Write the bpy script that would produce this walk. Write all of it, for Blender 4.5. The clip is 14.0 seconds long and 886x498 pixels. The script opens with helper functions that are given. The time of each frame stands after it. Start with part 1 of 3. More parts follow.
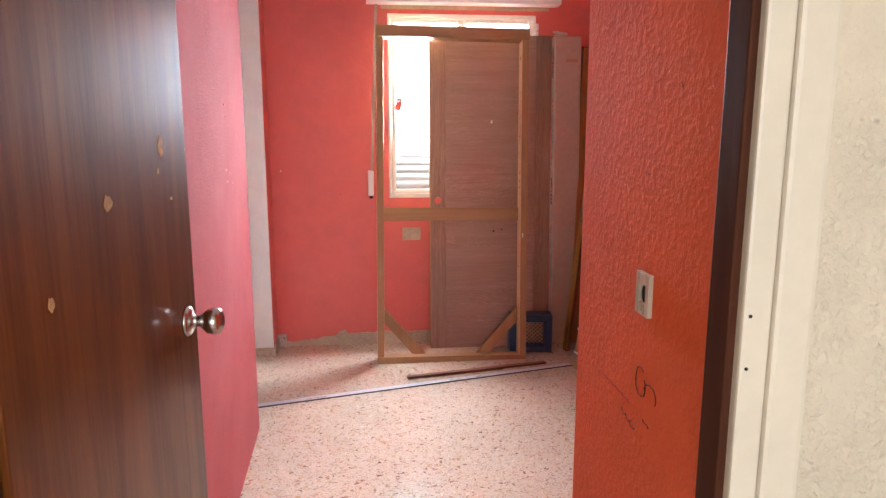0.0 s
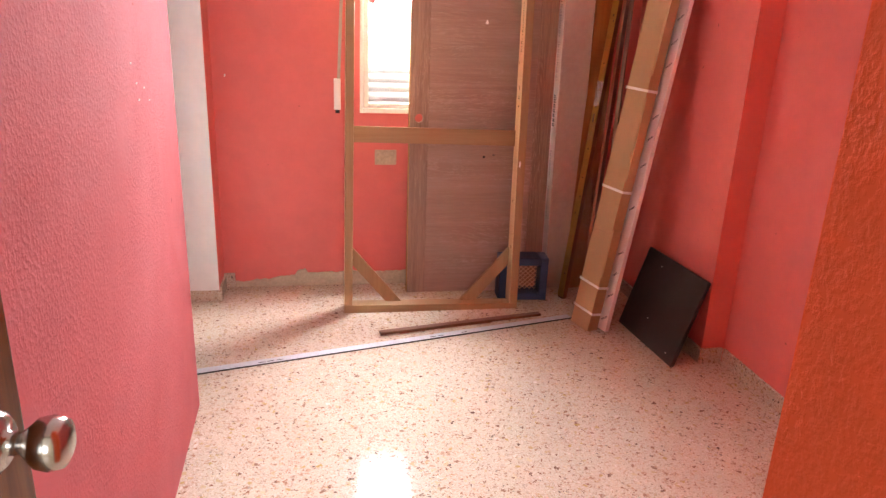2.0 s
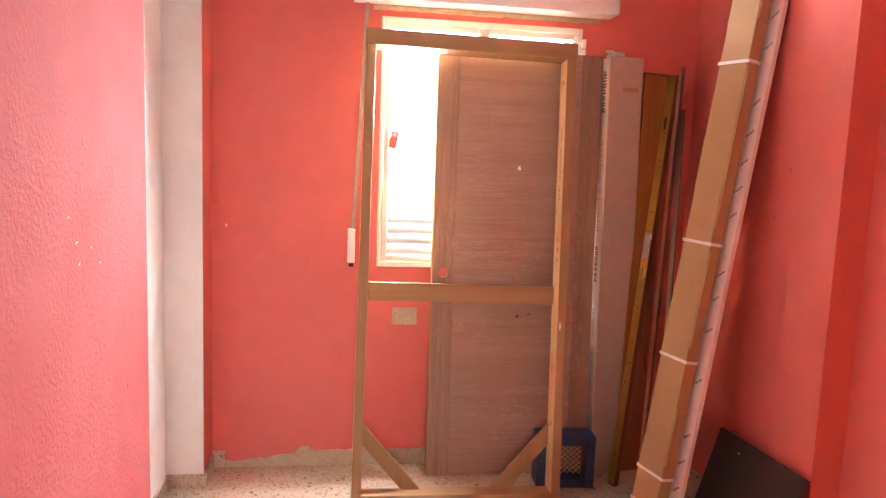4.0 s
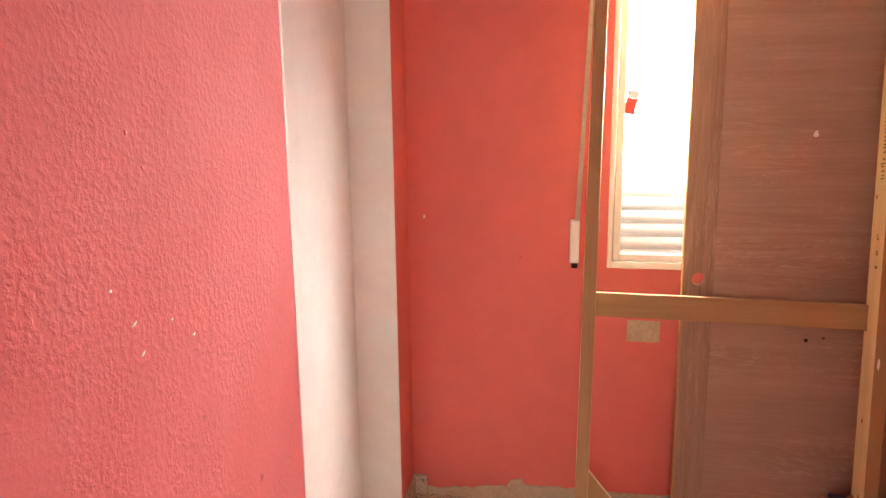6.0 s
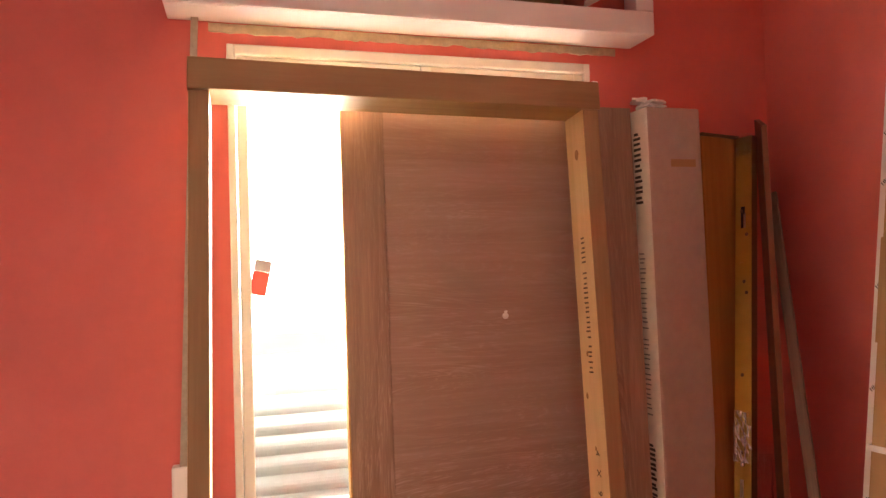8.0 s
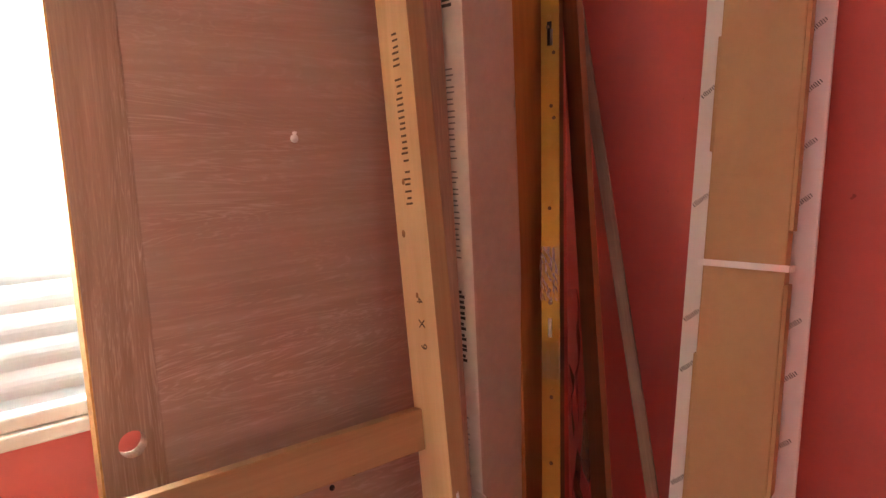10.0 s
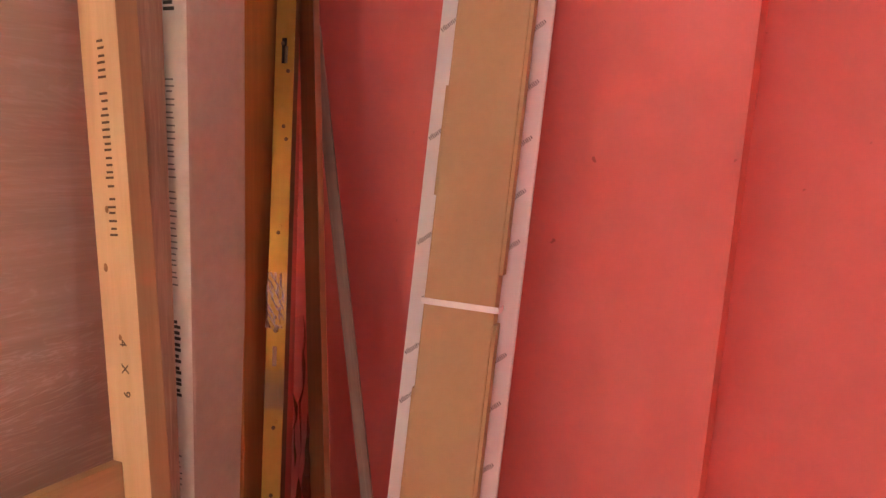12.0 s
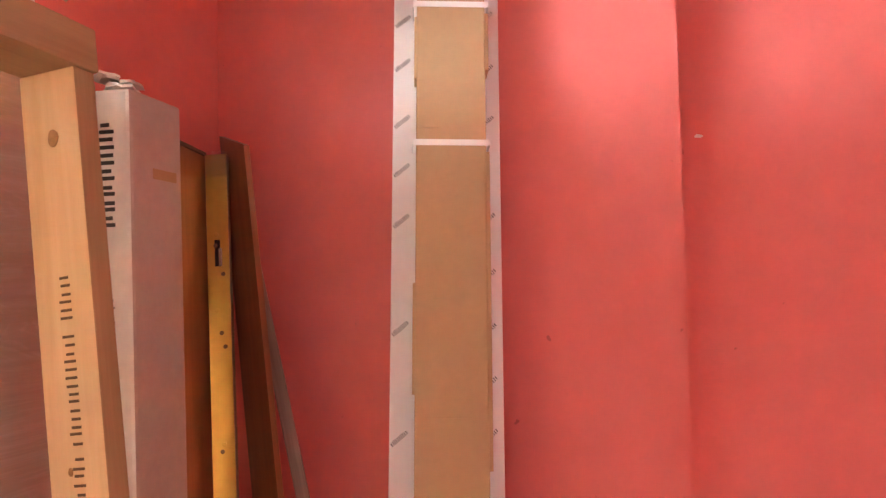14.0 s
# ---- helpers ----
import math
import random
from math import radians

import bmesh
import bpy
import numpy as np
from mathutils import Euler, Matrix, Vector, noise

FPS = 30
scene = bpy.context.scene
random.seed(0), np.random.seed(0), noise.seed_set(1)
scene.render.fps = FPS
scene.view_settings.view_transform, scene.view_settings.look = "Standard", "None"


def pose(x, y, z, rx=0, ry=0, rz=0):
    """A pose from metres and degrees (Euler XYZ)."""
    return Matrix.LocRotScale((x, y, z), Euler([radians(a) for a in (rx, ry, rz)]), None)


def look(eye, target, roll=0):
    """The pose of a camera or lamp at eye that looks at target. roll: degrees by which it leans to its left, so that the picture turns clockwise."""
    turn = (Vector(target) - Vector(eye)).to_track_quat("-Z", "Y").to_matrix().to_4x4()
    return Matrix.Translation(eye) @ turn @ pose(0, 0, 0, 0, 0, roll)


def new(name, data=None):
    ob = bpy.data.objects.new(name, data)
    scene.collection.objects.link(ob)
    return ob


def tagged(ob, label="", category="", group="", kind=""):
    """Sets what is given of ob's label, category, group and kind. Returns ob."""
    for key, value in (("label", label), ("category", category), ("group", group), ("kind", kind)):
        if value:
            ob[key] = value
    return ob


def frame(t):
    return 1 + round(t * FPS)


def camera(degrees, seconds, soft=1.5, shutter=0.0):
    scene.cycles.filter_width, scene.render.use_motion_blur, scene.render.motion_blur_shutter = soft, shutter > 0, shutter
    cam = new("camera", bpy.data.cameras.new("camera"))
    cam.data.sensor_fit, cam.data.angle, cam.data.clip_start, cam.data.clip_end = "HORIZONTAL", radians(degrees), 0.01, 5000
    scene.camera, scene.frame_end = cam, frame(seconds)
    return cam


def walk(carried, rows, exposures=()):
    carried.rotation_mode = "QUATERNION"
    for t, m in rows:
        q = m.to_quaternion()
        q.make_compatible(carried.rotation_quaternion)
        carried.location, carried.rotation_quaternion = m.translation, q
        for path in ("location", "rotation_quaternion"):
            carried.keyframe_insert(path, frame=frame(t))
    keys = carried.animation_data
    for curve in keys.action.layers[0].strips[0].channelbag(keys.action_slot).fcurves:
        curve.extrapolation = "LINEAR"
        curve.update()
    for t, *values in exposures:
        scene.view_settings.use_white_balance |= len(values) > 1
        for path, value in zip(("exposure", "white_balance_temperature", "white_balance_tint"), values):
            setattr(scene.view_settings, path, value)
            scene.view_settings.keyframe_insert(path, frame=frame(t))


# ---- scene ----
cam = camera(64.98, 14.0, soft=1.4)
# seconds, eye, (heading, pitch, lean) in degrees
PATH = [
    (0, (-0.046, 0.423, 1.488), (-6.24, -10.38, 0.01)),
    (0.5, (-0.023, 0.697, 1.418), (-9.40, -14.84, 0.42)),
    (1, (-0.022, 0.921, 1.372), (-9.36, -21.75, 1.48)),
    (1.5, (-0.062, 1.109, 1.434), (-9.64, -24.33, 1.94)),
    (2, (-0.088, 1.170, 1.504), (-10.02, -18.43, 2.35)),
    (2.5, (-0.082, 1.178, 1.576), (-9.51, -9.66, 2.17)),
    (2.7, (-0.066, 1.214, 1.599), (-9.17, -6.69, 2.15)),
    (4.8, (-0.011, 2.117, 1.437), (-4.63, -7.64, 1.28)),
    (5, (-0.000, 2.232, 1.492), (-0.57, -12.10, 0.68)),
    (5.5, (-0.062, 2.358, 1.518), (5.67, -14.77, 0.33)),
    (6, (-0.018, 2.388, 1.572), (10.94, -11.14, -0.68)),
    (6.5, (-0.013, 2.485, 1.563), (10.15, -3.20, -0.83)),
    (7, (0.028, 2.747, 1.540), (1.58, -0.18, -0.85)),
    (7.5, (0.130, 3.037, 1.624), (-8.06, 1.62, -1.05)),
    (10, (0.115, 3.706, 1.457), (-39.58, -8.31, -2.04)),
    (10.5, (0.093, 3.717, 1.374), (-44.76, -12.63, -0.73)),
    (11, (0.149, 3.683, 1.337), (-49.39, -14.70, 0.56)),
    (11.5, (0.213, 3.662, 1.415), (-54.96, -15.08, 1.83)),
    (12, (0.169, 3.722, 1.556), (-61.14, -9.51, 3.38)),
    (12.5, (0.117, 3.829, 1.642), (-67.14, -1.71, 3.59)),
    (13, (0.093, 3.843, 1.706), (-70.65, 2.53, 1.83)),
    (13.5, (0.119, 3.881, 1.688), (-72.15, 3.28, 1.08)),
    (14, (0.075, 4.022, 1.663), (-75.88, 2.16, -1.27)),
]

walk(cam, [(t, pose(*eye, 90 + a[1], 0, a[0]) @ pose(0, 0, 0, 0, 0, a[2])) for t, eye, a in PATH],
     exposures=[(0, 1.1, 5900, 11), (1.0, 1.35, 5900, 11), (1.5, 1.35, 6000, 10), (2.7, 1.55, 6400, 9), (5.0, 1.4, 6800, 9), (6.5, 0.95, 7500, 9), (7.5, 0.75, 7400, 9), (10, 1.0, 6300, 7), (11, 1.45, 6000, 6), (12.5, 1.55, 6000, 7), (14, 1.58, 6100, 7)])

# ---- world and light ----
world = bpy.data.worlds.new("world")
scene.world = world
world.use_nodes = True
wn = world.node_tree
sky = wn.nodes.new("ShaderNodeTexSky")
sky.sky_type, sky.sun_disc = "NISHITA", False
sky.sun_elevation, sky.sun_rotation = radians(50), radians(150)
wn.links.new(sky.outputs[0], wn.nodes["Background"].inputs[0])
wn.nodes["Background"].inputs[1].default_value = 0.15
sun = new("sun", bpy.data.lights.new("sun", "SUN"))
sun.data.energy, sun.data.angle, sun.data.color = 1.0, radians(10), (1, 0.96, 0.9)
sun.rotation_euler = (radians(40), 0, radians(-150))


def opening_lamp(name, eye, target, w, h, watts, color):
    lamp = new(name, bpy.data.lights.new(name, "AREA"))
    lamp.data.shape, lamp.data.size, lamp.data.size_y = "RECTANGLE", w, h
    lamp.data.energy, lamp.data.color = watts, color
    lamp.matrix_world = look(eye, target)
    return lamp


HALL_W, SKY_GLOW, WINDOW_W = 21.0, 14.0, 180.0
# the sky's light in the window opening, above the lowered slats
opening_lamp("window_light", (0.576, 5.3, 1.80), (0.576, 4.3, 1.13), 0.94, 0.70, WINDOW_W, (0.95, 0.98, 1)).data.spread = radians(141)
# unseen fill lamp added behind the walk's start, brightening what faces the hall
opening_lamp("hall_fill_light", (0.1, -1.72, 1.55), (0.1, 2, 1.3), 1.3, 1.5, HALL_W, (1, 0.95, 0.9))


# ---- materials ----
def nodes_of(name):
    m = bpy.data.materials.new(name)
    m.use_nodes = True
    t = m.node_tree
    return m, t, t.nodes["Principled BSDF"]


def link(t, a, b):
    t.links.new(a, b)


def coords(t, scale=(1, 1, 1), space="Object"):
    tc = t.nodes.new("ShaderNodeTexCoord")
    mp = t.nodes.new("ShaderNodeMapping")
    mp.inputs["Scale"].default_value = scale
    link(t, tc.outputs[space], mp.inputs[0])
    return mp.outputs[0]


def tex_noise(t, vec, scale, detail=4, rough=0.55, distort=0.0):
    n = t.nodes.new("ShaderNodeTexNoise")
    n.inputs["Scale"].default_value, n.inputs["Detail"].default_value = scale, detail
    n.inputs["Roughness"].default_value, n.inputs["Distortion"].default_value = rough, distort
    link(t, vec, n.inputs["Vector"])
    return n.outputs["Fac"]


def ramp(t, fac, stops):
    r = t.nodes.new("ShaderNodeValToRGB")
    e = r.color_ramp.elements
    while len(e) < len(stops):
        e.new(0.5)
    for el, (pos, col) in zip(e, stops):
        el.position, el.color = pos, (*col, 1)
    link(t, fac, r.inputs[0])
    return r.outputs[0]


def mix(t, fac, a, b, blend="MIX"):
    n = t.nodes.new("ShaderNodeMix")
    n.data_type, n.blend_type = "RGBA", blend
    for sock, val in ((n.inputs[0], fac), (n.inputs[6], a), (n.inputs[7], b)):
        if isinstance(val, (int, float)):
            sock.default_value = val
        elif isinstance(val, tuple):
            sock.default_value = (*val, 1)
        else:
            link(t, val, sock)
    return n.outputs[2]


def bump(t, bsdf, height, strength, distance):
    b = t.nodes.new("ShaderNodeBump")
    b.inputs["Strength"].default_value, b.inputs["Distance"].default_value = strength, distance
    link(t, height, b.inputs["Height"])
    link(t, b.outputs[0], bsdf.inputs["Normal"])


def shade(c, k):
    return tuple(min(1, v * k) for v in c)


def plain(name, col, rough=0.5, metal=0.0, vary=0.15, scale=18, relief=0.1, depth=0.001):
    m, t, b = nodes_of(name)
    v = coords(t)
    f = tex_noise(t, v, scale, 6, 0.65)
    g = tex_noise(t, v, scale * 0.12, 3)
    c = ramp(t, f, [(0.3, shade(col, 1 - vary)), (0.7, shade(col, 1 + vary))])
    c = mix(t, 0.35, c, ramp(t, g, [(0.35, shade(col, 1 - vary)), (0.65, shade(col, 1 + vary * 0.6))]))
    link(t, c, b.inputs["Base Color"])
    b.inputs["Roughness"].default_value, b.inputs["Metallic"].default_value = rough, metal
    if relief:
        bump(t, b, f, relief, depth)
    return m


def wall_paint(name, col, rough=0.45, spatter=0.5, scale=70, depth=0.004, faded=None):
    """Rolled emulsion over spattered plaster, with faded and scuffed patches."""
    m, t, b = nodes_of(name)
    v = coords(t)
    big = tex_noise(t, v, 1.6, 4, 0.6, 0.4)
    mid = tex_noise(t, v, 9, 5, 0.7)
    grain = tex_noise(t, v, scale, 3, 0.55, 0.1)
    drops = mix(t, 0.3, ramp(t, grain, [(0.40, (0, 0, 0)), (0.72, (1, 1, 1))]), mid)
    smooth = ramp(t, tex_noise(t, coords(t, (1, 1, 0.6)), 1.7, 3, 0.6, 0.6), [(0.50, (0, 0, 0)), (0.60, (0.8, 0.8, 0.8))])
    drops = mix(t, smooth, drops, (0.35, 0.35, 0.35))
    c = ramp(t, big, [(0.35, shade(col, 0.93)), (0.65, faded or shade(col, 1.06))])
    c = mix(t, 0.25, c, ramp(t, mid, [(0.35, shade(col, 0.85)), (0.65, shade(col, 1.1))]))
    specks = ramp(t, tex_noise(t, v, 26, 2, 0.5), [(0.76, (0, 0, 0)), (0.79, (1, 1, 1))])
    c = mix(t, specks, c, shade(col, 0.6))
    link(t, c, b.inputs["Base Color"])
    b.inputs["Roughness"].default_value, b.inputs["Specular IOR Level"].default_value = rough, 0.16
    bump(t, b, drops, spatter, depth)
    return m


def terrazzo(name):
    m, t, b = nodes_of(name)
    v = coords(t)
    wob = t.nodes.new("ShaderNodeTexNoise")
    wob.inputs["Scale"].default_value = 55
    link(t, v, wob.inputs["Vector"])
    vv = mix(t, 0.034, v, wob.outputs["Color"], "ADD")
    c = ramp(t, tex_noise(t, v, 2.2, 4, 0.6), [(0.3, (0.47, 0.385, 0.29)), (0.7, (0.60, 0.51, 0.395))])
    c = mix(t, 0.4, c, ramp(t, tex_noise(t, v, 140, 3, 0.7), [(0.35, (0.40, 0.31, 0.23)), (0.65, (0.76, 0.68, 0.57))]))
    for scale, lim, tones in ((40, 0.33, [(0.0, (0.13, 0.075, 0.055)), (0.2, (0.36, 0.21, 0.14)), (0.45, (0.62, 0.50, 0.36)), (0.7, (0.40, 0.28, 0.10)), (1.0, (0.70, 0.60, 0.52))]),
                              (72, 0.32, [(0.0, (0.20, 0.09, 0.06)), (0.4, (0.45, 0.28, 0.18)), (0.7, (0.66, 0.55, 0.44)), (1.0, (0.11, 0.08, 0.07))]),
                              (135, 0.36, [(0.0, (0.25, 0.14, 0.1)), (0.5, (0.5, 0.36, 0.26)), (1.0, (0.7, 0.6, 0.5))])):
        vo = t.nodes.new("ShaderNodeTexVoronoi")
        vo.inputs["Scale"].default_value = scale
        link(t, vv, vo.inputs["Vector"])
        sep = t.nodes.new("ShaderNodeSeparateColor")
        link(t, vo.outputs["Color"], sep.inputs[0])
        chip = ramp(t, vo.outputs["Distance"], [(lim, (1, 1, 1)), (lim + 0.03, (0, 0, 0))])
        pick = ramp(t, sep.outputs[1], [(0.36, (0, 0, 0)), (0.38, (1, 1, 1))])
        both = mix(t, 1.0, chip, pick, "MULTIPLY")
        c = mix(t, both, c, ramp(t, sep.outputs[0], tones))
    stain = ramp(t, tex_noise(t, v, 1.1, 5, 0.7, 0.5), [(0.5, (0, 0, 0)), (0.75, (0.35, 0.35, 0.35))])
    c = mix(t, stain, c, (0.52, 0.30, 0.20))
    link(t, c, b.inputs["Base Color"])
    link(t, ramp(t, tex_noise(t, v, 7, 6, 0.7), [(0.3, (0.05, 0.05, 0.05)), (0.7, (0.13, 0.13, 0.13))]), b.inputs["Roughness"])
    bump(t, b, tex_noise(t, v, 5, 2), 0.02, 0.004)
    return m


def wood(name, dark, light, along="z", rough=0.5, fine=90, coat=0.0, figure=False, spec=0.4):
    """Sawn or veneered wood with its grain along one axis of the object."""
    m, t, b = nodes_of(name)
    s = {"x": (0.05, 1, 1), "y": (1, 0.05, 1), "z": (1, 1, 0.05)}[along]
    v = coords(t, s)
    fib = tex_noise(t, v, fine, 5, 0.7, 0.3)
    ring = tex_noise(t, v, fine * 0.16, 3, 0.6, 1.2)
    c = mix(t, 0.5, ramp(t, fib, [(0.3, dark), (0.7, light)]), ramp(t, ring, [(0.35, shade(dark, 0.95)), (0.62, light)]))
    if figure:
        v2 = coords(t, {"x": (0.12, 1, 1), "y": (1, 0.12, 1), "z": (1, 1, 0.12)}[along])
        flow = tex_noise(t, v2, 9, 4, 0.6, 2.5)
        wv = t.nodes.new("ShaderNodeMath")
        wv.operation, wv.inputs[1].default_value = "MULTIPLY", 26
        fr = t.nodes.new("ShaderNodeMath")
        fr.operation = "PINGPONG"
        fr.inputs[1].default_value = 1
        link(t, flow, wv.inputs[0]), link(t, wv.outputs[0], fr.inputs[0])
        line = mix(t, 1.0, ramp(t, fr.outputs[0], [(0.5, (0, 0, 0)), (0.95, (0.8, 0.8, 0.8))]), ramp(t, fib, [(0.4, (0, 0, 0)), (0.6, (1, 1, 1))]), "MULTIPLY")
        band = ramp(t, tex_noise(t, coords(t, {"x": (0.25, 1, 1), "y": (1, 0.25, 1), "z": (1, 1, 0.25)}[along]), 3.2, 2, 0.5), [(0.47, (0.15, 0.15, 0.15)), (0.64, (0.9, 0.9, 0.9))])
        line = mix(t, 1.0, line, band, "MULTIPLY")
        c = mix(t, line, c, (0.62, 0.48, 0.41))
        v3 = coords(t, {"x": (0.5, 1, 1), "y": (1, 0.5, 1), "z": (1, 1, 0.5)}[along])
        c = mix(t, ramp(t, tex_noise(t, v3, 2.6, 3, 0.6, 0.4), [(0.42, (0, 0, 0)), (0.66, (0.4, 0.4, 0.4))]), c, shade(dark, 0.8))
    link(t, c, b.inputs["Base Color"])
    b.inputs["Roughness"].default_value, b.inputs["Coat Weight"].default_value = rough, coat
    b.inputs["Coat Roughness"].default_value, b.inputs["Specular IOR Level"].default_value = 0.14, spec
    bump(t, b, fib, 0.25, 0.0008)
    return m


def glow(name, col, strength):
    m, t, b = nodes_of(name)
    b.inputs["Base Color"].default_value = (*col, 1)
    b.inputs["Emission Color"].default_value = (*col, 1)
    b.inputs["Emission Strength"].default_value = strength
    return m


def clear(name, tint=(1, 1, 1), rough=0.02, gloss=0.5):
    m, t, b = nodes_of(name)
    tr, gl, mx, fr = (t.nodes.new(k) for k in ("ShaderNodeBsdfTransparent", "ShaderNodeBsdfGlossy", "ShaderNodeMixShader", "ShaderNodeFresnel"))
    tr.inputs[0].default_value = (*tint, 1)
    gl.inputs["Roughness"].default_value = rough
    fr.inputs["IOR"].default_value = 1.2 + gloss * 0.5
    if gloss > 0.6:
        bump(t, gl, tex_noise(t, coords(t), 60, 4, 0.7), 1.0, 0.01)
    link(t, fr.outputs[0], mx.inputs[0]), link(t, tr.outputs[0], mx.inputs[1]), link(t, gl.outputs[0], mx.inputs[2])
    link(t, mx.outputs[0], t.nodes["Material Output"].inputs[0])
    return m


RED = (0.72, 0.176, 0.15)
M_RED = wall_paint("red_wall_paint", RED, 0.75, 0.15, 45, 0.002, (0.74, 0.175, 0.15))
# side wall's red, darkened and pinked in its colour for grazing window light
M_SIDE_TONE = wall_paint("lighting_toned_spattered_wall_paint", (0.47, 0.098, 0.102), 0.85, 0.45, 95, 0.004, (0.50, 0.13, 0.14))
M_ORANGE = wall_paint("orange_red_spattered_wall_paint", (0.86, 0.15, 0.05), 0.85, 0.34, 80, 0.005)
M_CREAM = wall_paint("cream_spattered_wall_paint", (0.72, 0.64, 0.50), 0.7, 0.9, 70, 0.007)
M_WHITE = wall_paint("white_wall_paint", (0.78, 0.76, 0.74), 0.6, 0.1, 40, 0.002)
M_CEIL = wall_paint("white_ceiling_paint", (0.82, 0.80, 0.77), 0.7, 0.1, 40, 0.002)
M_TERR = terrazzo("polished_terrazzo")
M_PLASTER = plain("bare_beige_plaster", (0.50, 0.40, 0.28), 0.8, vary=0.22, scale=60, relief=0.6, depth=0.004)
M_MDF = wood("brown_fibreboard", (0.30, 0.17, 0.075), (0.38, 0.23, 0.11), "z", 0.6)
M_MDFX = wood("brown_fibreboard_crosswise", (0.30, 0.17, 0.075), (0.38, 0.23, 0.11), "x", 0.6)
M_PINE = wood("planed_pine", (0.62, 0.40, 0.19), (0.76, 0.54, 0.30), "z", 0.5, 60)
M_OAKZ = wood("brown_oak_veneer_upright", (0.24, 0.14, 0.095), (0.40, 0.255, 0.185), "z", 0.45, 150, 0, True)
M_OAKX = wood("brown_oak_veneer_crosswise", (0.33, 0.205, 0.15), (0.40, 0.265, 0.21), "x", 0.45, 90, 0, True)
M_DOOR = wood("dark_varnished_door_wood", (0.075, 0.02, 0.004), (0.20, 0.06, 0.012), "z", 0.5, 60, 0.8, False, 0.05)
M_JAMBWOOD = wood("dark_brown_jamb_wood", (0.05, 0.017, 0.009), (0.10, 0.035, 0.018), "z", 0.6, 70, 0.0, False, 0.06)
M_ORWOOD = wood("orange_varnished_wood", (0.28, 0.10, 0.02), (0.42, 0.17, 0.045), "z", 0.3, 50, 0.5)
M_BROWN = wood("reddish_brown_stained_wood", (0.16, 0.05, 0.016), (0.27, 0.09, 0.03), "z", 0.4, 80, 0.1)
M_GREYWOOD = wood("greyed_rough_lath_wood", (0.17, 0.10, 0.07), (0.30, 0.20, 0.15), "z", 0.7, 120)
M_CARD = plain("brown_cardboard", (0.42, 0.26, 0.125), 0.75, vary=0.06, scale=40, relief=0.05)
M_FILM = plain("pinkish_card_under_film", (0.48, 0.37, 0.305), 0.35, vary=0.12, scale=25, relief=0.25, depth=0.002)
M_FILMW = plain("white_printed_carton", (0.76, 0.71, 0.64), 0.4, vary=0.1, scale=25, relief=0.25, depth=0.002)
M_WPANEL = plain("white_coated_panel", (0.84, 0.80, 0.77), 0.45, vary=0.04, scale=12, relief=0.03)
M_STRAP = plain("white_plastic_strap", (0.85, 0.83, 0.80), 0.4, vary=0.04)
M_INK = plain("black_print", (0.03, 0.028, 0.026), 0.6, vary=0.1, relief=0)
M_KNOT = plain("pine_knot", (0.34, 0.16, 0.055), 0.6, vary=0.35, scale=90, relief=0.1)
M_GREYINK = plain("grey_print", (0.22, 0.20, 0.19), 0.6, vary=0.1, relief=0)
M_STAMP = plain("brown_stamped_ink", (0.13, 0.07, 0.03), 0.7, vary=0.2, relief=0)
M_BRASS = plain("brushed_brass", (0.50, 0.31, 0.07), 0.32, 0.75, vary=0.1, scale=30, relief=0.05)
M_STEEL = plain("scratched_satin_steel", (0.52, 0.49, 0.46), 0.2, 1.0, vary=0.15, scale=30, relief=0.05)
M_ALU = plain("dusty_aluminium", (0.46, 0.48, 0.53), 0.45, 0.1, vary=0.15, scale=20)
M_DARK = plain("dark_brown_laminate", (0.035, 0.025, 0.022), 0.42, vary=0.25, scale=14, relief=0.05)
M_BLUE = plain("blue_crate_plastic", (0.02, 0.05, 0.13), 0.45, vary=0.15)
M_PVC = plain("yellowed_white_window_paint", (0.77, 0.73, 0.65), 0.45, vary=0.1, scale=20)
M_TRIM = plain("aged_cream_gloss_paint", (0.74, 0.67, 0.54), 0.45, vary=0.08, scale=14, relief=0.12, depth=0.002)
M_SLAT = plain("translucent_pale_shutter_slat", (0.42, 0.43, 0.40), 0.5, vary=0.08)
sl_t = M_SLAT.node_tree
sl_tr, sl_mx = sl_t.nodes.new("ShaderNodeBsdfTranslucent"), sl_t.nodes.new("ShaderNodeMixShader")
sl_tr.inputs[0].default_value, sl_mx.inputs[0].default_value = (0.52, 0.55, 0.54, 1), 0.02
link(sl_t, sl_t.nodes["Principled BSDF"].outputs[0], sl_mx.inputs[1]), link(sl_t, sl_tr.outputs[0], sl_mx.inputs[2])
link(sl_t, sl_mx.outputs[0], sl_t.nodes["Material Output"].inputs[0])
M_BRICK = plain("dusty_brown_brick", (0.36, 0.20, 0.09), 0.85, vary=0.35, scale=35, relief=0.5, depth=0.004)
M_TUBE = plain("dark_roller_tube", (0.05, 0.035, 0.03), 0.35, 0.3, vary=0.3)
M_BELT = plain("grey_beige_belt", (0.42, 0.36, 0.28), 0.8, vary=0.2, scale=80)
M_IVORY = plain("aged_ivory_plastic", (0.62, 0.52, 0.40), 0.4, vary=0.12)
M_HOLE = plain("dark_hole", (0.015, 0.01, 0.008), 0.9, relief=0)
M_CHIP = plain("bare_splintered_wood", (0.48, 0.26, 0.09), 0.8, vary=0.3, scale=70, relief=0.5)
M_STICK = plain("red_sticker", (0.65, 0.08, 0.06), 0.5, vary=0.1)
M_STICKG = plain("grey_sticker_end", (0.35, 0.33, 0.33), 0.5, vary=0.1)
M_GLASS = clear("window_glass")
